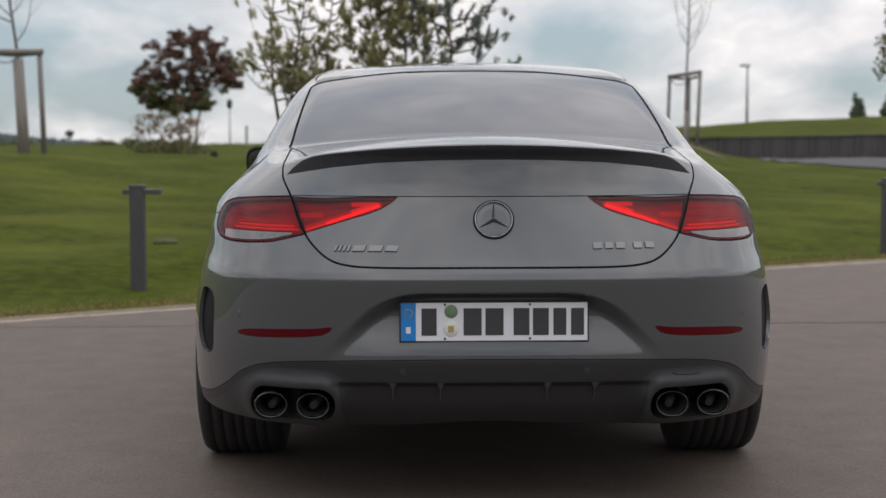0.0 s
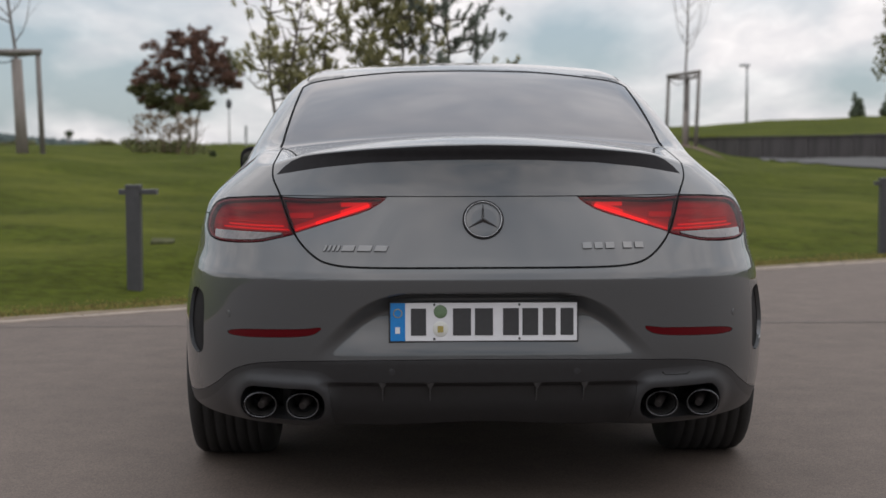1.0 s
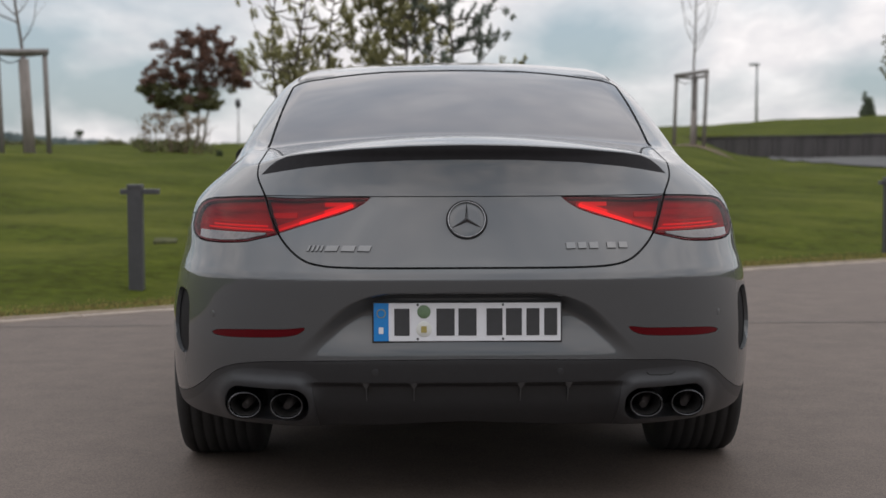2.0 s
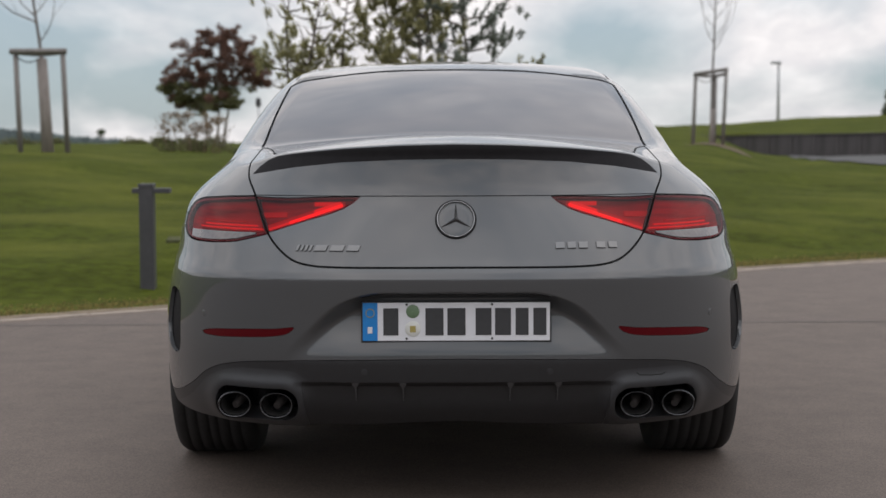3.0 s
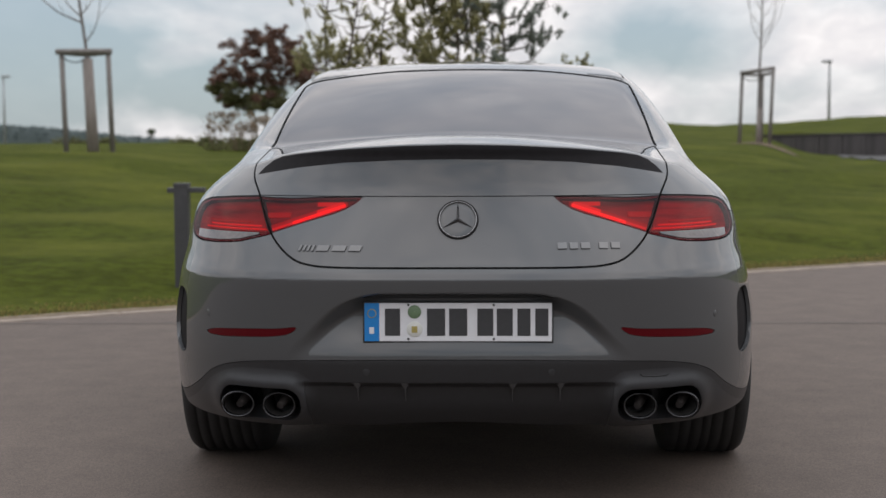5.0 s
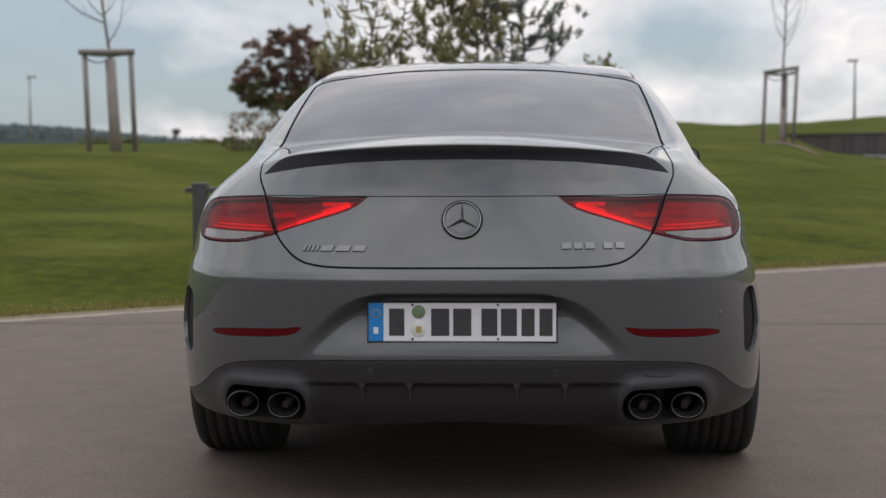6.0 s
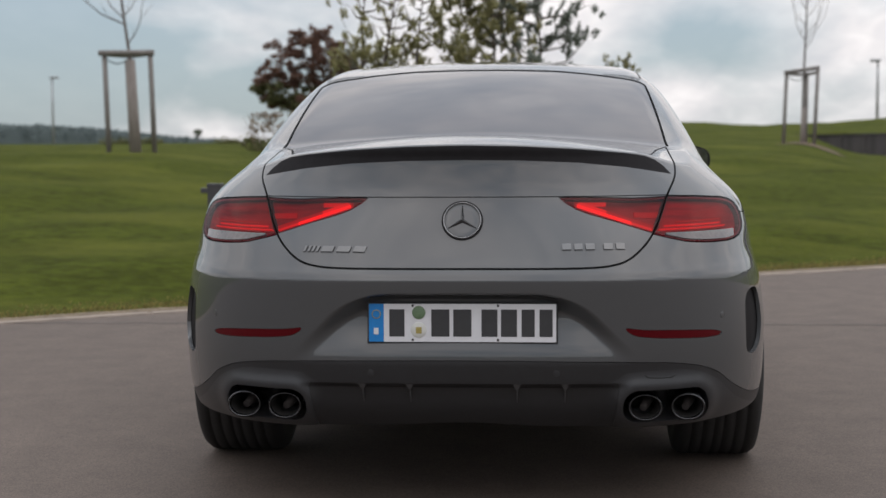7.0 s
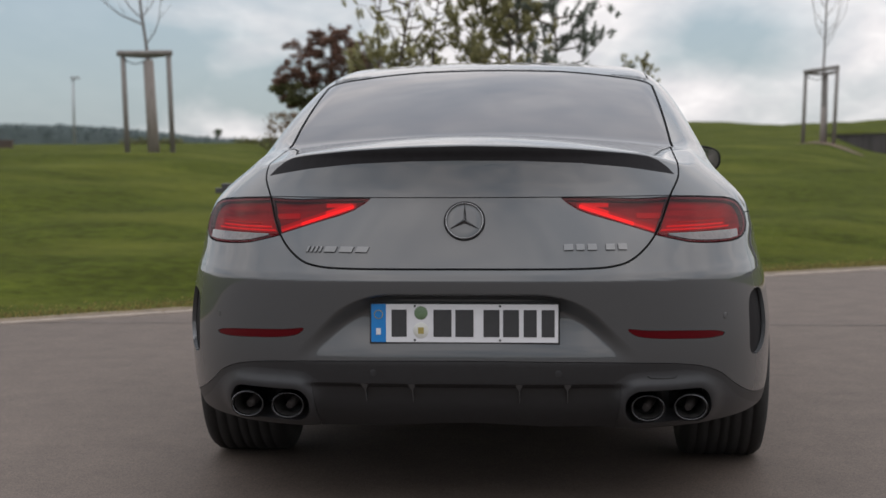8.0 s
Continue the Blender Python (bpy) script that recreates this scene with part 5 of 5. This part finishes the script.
def build_bushes():
    rng = random.Random(9)
    lumps = [(rng.uniform(-.95, .95), rng.uniform(-.3, .3), rng.uniform(.08, .35), rng.uniform(.2, .34), rng.uniform(.12, .2)) for _ in range(14)]
    b = build_shrub("bush", "low straggly bush with brown twigs on the meadow", -6.25, 32.0, lumps, GREEN_LEAF, 620, .05, 12, 34, BROWN_LEAF, 1.0)
    lumps = [(rng.uniform(-.75, .6), rng.uniform(-.3, .3), rng.uniform(.45, .95), rng.uniform(.10, .22), rng.uniform(.10, .2)) for _ in range(16)]
    part("dry_leaves", leaf_mesh("dry_leaves", crown_points(1700, lumps, 31), 32, .045, BROWN_LEAF), BROWN_LEAF, b, "dry brown leaves")
    for x, y, r, h, seed in ((28.3, 92.0, .66, .95, 1), (30.6, 92.0, .95, 1.15, 2), (33.0, 93.0, 1.2, 1.2, 3)):
        lumps = [(rng.uniform(-.25, .25) * r, 0, h * (.25 + .36 * k) + .15 * rng.random(), r * (.85 - .19 * k), h * .42) for k in range(4)]
        build_shrub("hedge_bush", "rounded green bush on the hill crest, paled with haze colour", x, y, lumps, HAZY_LEAF, 2200, .10, 40 + seed)
    # low scrub along the left crest
    for x, y, seed in ((-16.5, 72.0, 61), (-14.6, 74.0, 62), (-19.5, 70.0, 63), (-12.8, 70.0, 64), (-22.5, 74.0, 65)):
        lumps = [(rng.uniform(-1.0, 1.0), 0, rng.uniform(.0, .22), rng.uniform(.3, .5), rng.uniform(.15, .3)) for _ in range(6)]
        build_shrub("scrub", "low green scrub along the meadow's crest", x, y, lumps, GREEN_LEAF, 380, .09, seed)
    # a little round tree on a stick far off
    x, y = -27.05, 110.0
    z = 1.0
    tree = thing("small_tree", "tiny far round-headed tree on a thin stem", "tree", "", (x, y, z))
    part("trunk", tube([(0, 0, -.3), (0, 0, .9)], [.06, .04], 6), BARK, tree)
    part("crown", leaf_mesh("crown", crown_points(700, [(0, 0, 1.0, .36, .36), (.15, 0, 1.15, .25, .2)], 71), 72, .10, HEDGE_LEAF), HEDGE_LEAF, tree)
    # a broadleaf tree at the right border of the meadow
    x, y = 11.25, 30.0
    z = float(ground_height(np.array([x]), np.array([y]))[0]) - .05
    tree = thing("young_tree", "young broadleaf tree with yellowish green leaves", "tree", "", (x, y, z))
    part("trunk", tube([(0, 0, 0), (.02, 0, 1.5), (-.03, 0, 4.1)], [.06, .045, .015], 8), BARK, tree)
    lumps = [(rng.uniform(-.75, .75), rng.uniform(-.5, .5), rng.uniform(2.3, 4.5), rng.uniform(.2, .36), rng.uniform(.2, .3)) for _ in range(52)]
    part("crown", leaf_mesh("crown", crown_points(900, lumps, 81), 82, .055, GREEN_LEAF), GREEN_LEAF, tree)


def build_sapling(x, y, stakes, rails, trunk, wrap_top, wrap_r, branches, label, seed):
    """A staked young tree: a frame of posts with rails, and the bare tree in the middle."""
    z = float(ground_height(np.array([x]), np.array([y]))[0]) - .06
    frame_ = thing("tree_stakes", "weathered timber frame of posts and rails round a young tree", "tree support", "tree frames", (x, y, z))
    for (x0, y0), (x1, y1), h, r in stakes:
        part("stake", tube([(x0, y0, 0), (x1, y1, h)], [r, r * .95], 10), STAKE, frame_)
    for p, q, r in rails:
        bm = tube([p, q], [r, r], 8)
        part("rail", bm, STAKE, frame_)
    tree = thing("sapling", label, "tree", "staked saplings", (x, y, z))
    rng = random.Random(seed)
    pts = [Vector(p) for p in trunk]
    n = len(pts)
    foot, tip = pts[0], pts[0].lerp(pts[-1], wrap_top / pts[-1].z)
    part("trunk_wrap", tube([foot + Vector((0, 0, -.02)), foot.lerp(tip, .5), tip], [wrap_r * 1.1, wrap_r, wrap_r * .95], 14), MAT_WRAP, tree, "reed mat wrapped round the stem")
    bm = tube(pts, [.036 * (1 - .75 * i / (n - 1)) + .004 for i in range(n)], 8)
    for h, dx, dy, rise, r in branches:
        k = min(int(h / pts[-1].z * (n - 1)), n - 2)
        root = pts[k].lerp(pts[k + 1], (h - pts[k].z) / (pts[k + 1].z - pts[k].z))
        mid = root + Vector((dx * .65, dy * .65, rise * (.55 if abs(dx) > .6 * rise else .32)))
        end = root + Vector((dx, dy, rise))
        tube([root, root.lerp(mid, .5) + Vector((dx * .08, 0, -.01)), mid, end], [r, r * .8, r * .6, r * .25], 6, bm, False)
        for _ in range(6):
            u = rng.uniform(.35, .95)
            q = root.lerp(mid, u) if u < .5 else mid.lerp(end, u * 2 - 1)
            e = q + Vector((rng.gauss(0, .12), rng.gauss(0, .1), rng.uniform(.08, .3)))
            tube([q, q.lerp(e, .5), e], [r * .35, r * .25, r * .12], 4, bm, False)
    part("trunk", bm, BARK, tree)
    # a slack strap from the stem to the first post
    x1, y1 = stakes[0][1]
    h = stakes[0][2] - .10
    stem = pts[0].lerp(pts[-1], h / pts[-1].z)
    post = Vector((x1, y1, h + .03))
    loop = [post.lerp(stem, u) + Vector((0, -.05, -.10 * math.sin(math.pi * u))) for u in np.linspace(0, 1, 7)]
    part("strap", tube(loop, [.011] * 7, 6), RUBBER, frame_, "slack dark strap to the stem")


def build_saplings():
    h = 1.83
    build_sapling(-7.16, 22.0,
                  [((-.433, 0), (-.485, 0), h, .048), ((.396, 0), (.345, .0), h, .048), ((-.13, .55), (-.17, .5), h, .045)],
                  [((-.575, -.03, h), (.418, -.03, h), .052), ((-.50, .02, h - .01), (-.17, .52, h - .02), .045), ((.36, .02, h - .01), (-.17, .52, h - .02), .045)],
                  [(-.005, .2, 0), (-.05, .2, 1.0), (-.10, .2, 1.9), (-.21, .2, 2.75), (-.22, .2, 3.6), (-.2, .2, 4.4)], 1.72, .098,
                  [(2.35, -1.05, .0, .72, .017), (2.45, -.60, .1, .85, .014), (2.0, .36, 0, 1.25, .014), (2.5, .3, .1, .9, .012), (2.9, -.4, 0, .8, .012), (3.1, .4, -.1, .8, .012)],
                  "bare young tree with a reed wrapped stem between stakes", 3)
    h = 1.935
    build_sapling(6.785, 34.8,
                  [((-.50, -.1), (-.44, -.1), h - .06, .05), ((.24, -.3), (.32, -.3), h + .05, .05), ((.15, .45), (.17, .45), h, .05)],
                  [((-.50, -.12, h - .04), (.36, -.32, h + .08), .05), ((-.45, -.08, h - .06), (.17, .45, h - .08), .04), ((.32, -.3, h - .04), (.17, .45, h - .06), .04)],
                  [(.0, 0, 0), (.0, 0, 1.0), (.02, 0, 2.0), (.06, 0, 3.0), (.08, 0, 4.0), (.1, 0, 5.0)], 1.0, .06,
                  [(2.5, .42, 0, 1.6, .012), (2.7, -.38, 0, 1.5, .012), (2.9, .55, .1, 1.3, .012), (3.1, -.45, .1, 1.2, .010), (3.3, .4, -.1, 1.2, .010), (3.5, -.3, 0, 1.1, .010), (3.7, .5, 0, 1.0, .010), (3.9, -.45, 0, .9, .009), (2.75, .75, 0, 1.9, .010)],
                  "bare young tree with fine upswept twigs between stakes", 5)
    # a ring of bare soil round the second frame
    x0, y0 = 6.98, 34.6
    rng = random.Random(2)
    v, f = [], []
    for k in range(33):
        a = 2 * math.pi * k / 32
        for r, up in ((0, .060), (.44, .05), (.78 + .16 * rng.random(), .008)):
            x, y = x0 + r * math.cos(a) * 1.0, y0 + r * math.sin(a) * 1.2
            v.append((x, y, float(ground_height(np.array([x]), np.array([y]))[0]) + up))
    for k in range(32):
        for j in (0, 1):
            f.append((3 * k + j, 3 * k + 3 + j, 3 * k + 4 + j, 3 * k + 1 + j))
    tagged(new("mulch_ring", mesh_from("mulch_ring", v, f, MULCH)), "ring of bare brown soil round the staked tree", "soil", kind="structure")


def build_bollards():
    z = float(ground_height(np.array([-2.49]), np.array([8.0]))[0]) - .02
    def one(x, y, z):
        b = thing("bollard", "dark grey metal bollard with a flat cross arm on the verge", "bollard", "verge bollards", (x, y, z))
        part("post", box(.114, .114, .845, (0, 0, .4225), .006), POST_GREY, b)
        part("arm", box(.307, .093, .042, (.039, 0, .816), .004), POST_GREY, b)
        part("cap", box(.120, .120, .033, (0, 0, .858), .004), POST_GREY, b)
        return b
    one(-2.49, 8.0, z)
    z2 = float(ground_height(np.array([4.83]), np.array([11.8]))[0]) - .06
    one(4.83, 11.8, z2)


def build_posts():
    for x, y, zt, flip in ((21.98, 96.0, 6.42, -1), (-38.55, 110.0, 6.40, 1)):
        z = float(ground_height(np.array([x]), np.array([y]))[0]) - .2
        lamp = thing("street_lamp", "slim grey path lamp with a flat head on the hill", "street lamp", "path lamps", (x, y, z))
        h = zt - z
        part("pole", tube([(0, 0, 0), (0, 0, h * .6), (0, 0, h)], [.10, .085, .07], 10), LAMP_GREY, lamp)
        part("lamp_head", box(.66, .40, .17, (flip * .17, 0, h), .04), LAMP_GREY, lamp)
    z = float(ground_height(np.array([-9.13]), np.array([66.0]))[0]) - .1
    sign = thing("sign_post", "thin sign post with a dark round sign, seen from behind", "sign", "", (-9.13, 66.0, z))
    part("pole", tube([(0, 0, 0), (0, 0, 3.25 - z)], [.035, .03], 8), LAMP_GREY, sign)
    bm = revolve([(.001, -.02), (.17, -.02), (.18, 0), (.17, .02), (.001, .02)], 24, "Y")
    bmesh.ops.scale(bm, vec=(.75, 1, 1.35), verts=bm.verts)
    bmesh.ops.translate(bm, vec=(0, -.05, 3.05 - z), verts=bm.verts)
    part("sign_plate", bm, POST_GREY, sign)
    z = float(ground_height(np.array([-8.35]), np.array([66.0]))[0]) - .1
    post = thing("post", "short grey post on the crest of the meadow", "post", "", (-8.35, 66.0, z))
    part("shaft", box(.11, .11, 2.0 - z, (0, 0, (2.0 - z) / 2), .01), LAMP_GREY, post)
    part("cap", box(.13, .13, .05, (0, 0, 2.0 - z), .01), LAMP_GREY, post)
    # a low timber bench-like block on the far crest
    z = float(ground_height(np.array([-17.2]), np.array([40.0]))[0])
    low = thing("timber_edging", "low brown timber edging lying in the grass", "edging", "", (-17.4, 40.0, z))
    for k in range(3):
        part("beam", box(1.5, .18, .095, (.0, .02 * k, .04 + .10 * k), .012), OLD_WOOD, low)


def build_wall():
    """A retaining wall of upright boards between the path and the hill."""
    rng = random.Random(8)
    wall = tagged(new("wall_hillside", None), "dark grey weathered timber retaining wall on the hillside", "wall", kind="structure")
    xs = np.arange(9.6, 58, .93)
    boards = []
    for _ in range(5):
        boards.append(mesh_from("board", *box_data(.915, .14, 1.55, .012), BOARD, False))
    for i, x in enumerate(xs):
        b = new("board", rng.choice(boards))
        lift = 1.30 + .026 * max(x - 11, 0) if x < 19 else 1.508 + .012 * (x - 19)
        b.location = (x, 56.1 + rng.uniform(-.02, .02), lift - .775 + rng.uniform(-.008, .008))
        b.parent = wall
    cap = box(49, .24, .05, (33.6, 0, 0), .01)
    for vtx in cap.verts:
        x = vtx.co.x
        vtx.co.z += (1.30 + .026 * max(x - 11, 0) if x < 19 else 1.508 + .012 * (x - 19)) + .02
        vtx.co.y += 56.1
    part("wall_cap", cap, BOARD, wall)
    # the path at its foot
    ys = np.linspace(27.0, 55.9, 40)
    Y = np.repeat(ys[:, None], 14, 1)
    X = 10.55 + .13 * (Y - 34.4) + np.array([0, .3, .7, 1.2, 2, 3, 4.5, 6, 8, 11, 15, 20, 28, 46])[None, :]
    v = np.stack([X, Y, ground_height(X, Y) + .03], 2).reshape(-1, 3)
    f = [(14 * i + k, 14 * i + 1 + k, 14 * i + 15 + k, 14 * i + 14 + k) for i in range(len(ys) - 1) for k in range(13)]
    tagged(new("path", mesh_from("path", v, f, PATH_GREY)), "pale grey path along the foot of the wall", "path", kind="structure")


def build_far_hills():
    """Wooded hills on the far left horizon, as ridges with rough tree tops; their colour holds the haze."""
    rng = np.random.default_rng(17)
    for y, base, amp, seed in ((480.0, 6.9, 1.6, 0.0), (620.0, 7.3, 2.2, 3.1)):
        xs = np.arange(-420, -20, 1.6)
        fall = smooth_step(-88, -190, xs * 480 / y)
        top = 1.2 + base * fall * y / 480 + amp * .35 * np.sin(xs * .045 + seed) * fall
        top = top + .55 * np.abs(np.sin(xs * .35 + seed)) * rng.random(len(xs)) + .4 * rng.random(len(xs))
        v, f = [], []
        for x, h in zip(xs, top):
            v += [(x, y, -12), (x, y + 6, h - 1.2), (x, y + 14, h), (x, y + 40, h - 2)]
        for i in range(len(xs) - 1):
            for j in range(3):
                f.append((4 * i + j, 4 * i + 4 + j, 4 * i + 5 + j, 4 * i + 1 + j))
        pts = np.stack([np.repeat(xs, 16) + rng.uniform(-1, 1, len(xs) * 16), y + rng.uniform(0, 14, len(xs) * 16), np.repeat(top, 16) - rng.random(len(xs) * 16) ** 2 * 3.5], 1)
        ob = new("far_woods", mesh_from("far_woods", v, f, HAZED_WOOD))
        tagged(ob, "bluish green wooded hills on the horizon, paled with haze colour", "woods", kind="stuff")
        tagged(new("far_treetops", leaf_mesh("far_treetops", pts, 19, .9, HAZED_WOOD)), "uneven tree tops of the far woods", "woods", kind="stuff")


def build_woods_behind():
    """The wooded bank across the road, behind the way the camera looks."""
    rng = np.random.default_rng(23)
    xs = np.arange(-160, 160, .7)
    top = 2.0 + .9 * np.sin(xs * .06) + .6 * np.sin(xs * .23 + 1) + 1.2 * rng.random(len(xs))
    n = 26
    pts = np.stack([np.repeat(xs, n) + rng.uniform(-.6, .6, len(xs) * n), -48 + rng.uniform(-3, 3, len(xs) * n), np.repeat(top, n) * rng.random(len(xs) * n) ** .7], 1)
    tagged(new("roadside_woods", leaf_mesh("roadside_woods", pts, 24, .5, HEDGE_LEAF)), "dark green hedge wood across the road", "woods", kind="stuff")


def build_pines():
    # thin stems bare towards the top, a dense middle pair and a broad one with dark clumps
    build_pine(-1.76, 12.9, 3.0, .42, 1, -.03, .47, .25, 22, 5, .080, 48, .52)
    build_pine(-1.60, 12.5, 3.1, .50, 2, .04, .42, .30, 32, 7, .085, 56, .60)
    build_pine(-1.20, 12.8, 2.9, .45, 7, .02, .40, .30, 28, 7, .085, 56, .58)
    build_pine(-.80, 12.9, 3.0, .44, 3, .02, .30, .28, 30, 6, .085, 54)
    build_pine(-.42, 12.3, 3.1, .50, 4, .0, .28, .32, 32, 6, .085, 56)
    build_pine(.02, 12.5, 3.2, .90, 5, .05, .28, .52, 34, 6, .090, 60, mat=PINE_DARK)
    # small ones farther off
    build_pine(1.46, 28.0, 1.96, .20, 11, .02, .1, .4, 24, 5, .075, 90)
    build_pine(1.99, 28.3, 2.08, .10, 12, 0, .1, .4, 24, 4, .075, 90)


def build_slab():
    x, y = -2.62, 10.05
    z = float(ground_height(np.array([x]), np.array([y]))[0])
    bm = box(.22, .24, .05, (0, 0, 0), .012)
    for vtx in bm.verts:
        vtx.co.x += .03 * math.sin(9 * vtx.co.y)
        vtx.co.z += .004 * math.sin(14 * vtx.co.x + 3)
    slab = thing("stone_slab", "mossy weathered stone slab lying flush in the grass", "stone", "", (x, y, z + .005))
    slab.rotation_euler = (radians(4), 0, radians(20))
    part("slab_face", bm, GREY_STONE, slab)


build_slab()
build_shrub("weed_tuft", "small dark weed tuft standing in the meadow", -4.10, 24.2, [(0, 0, .07, .07, .09)], HEDGE_LEAF, 30000, .03, 91)
build_pines()
build_maple()
build_bushes()
build_saplings()
build_bollards()
build_posts()
build_far_hills()
build_woods_behind()
build_wall()
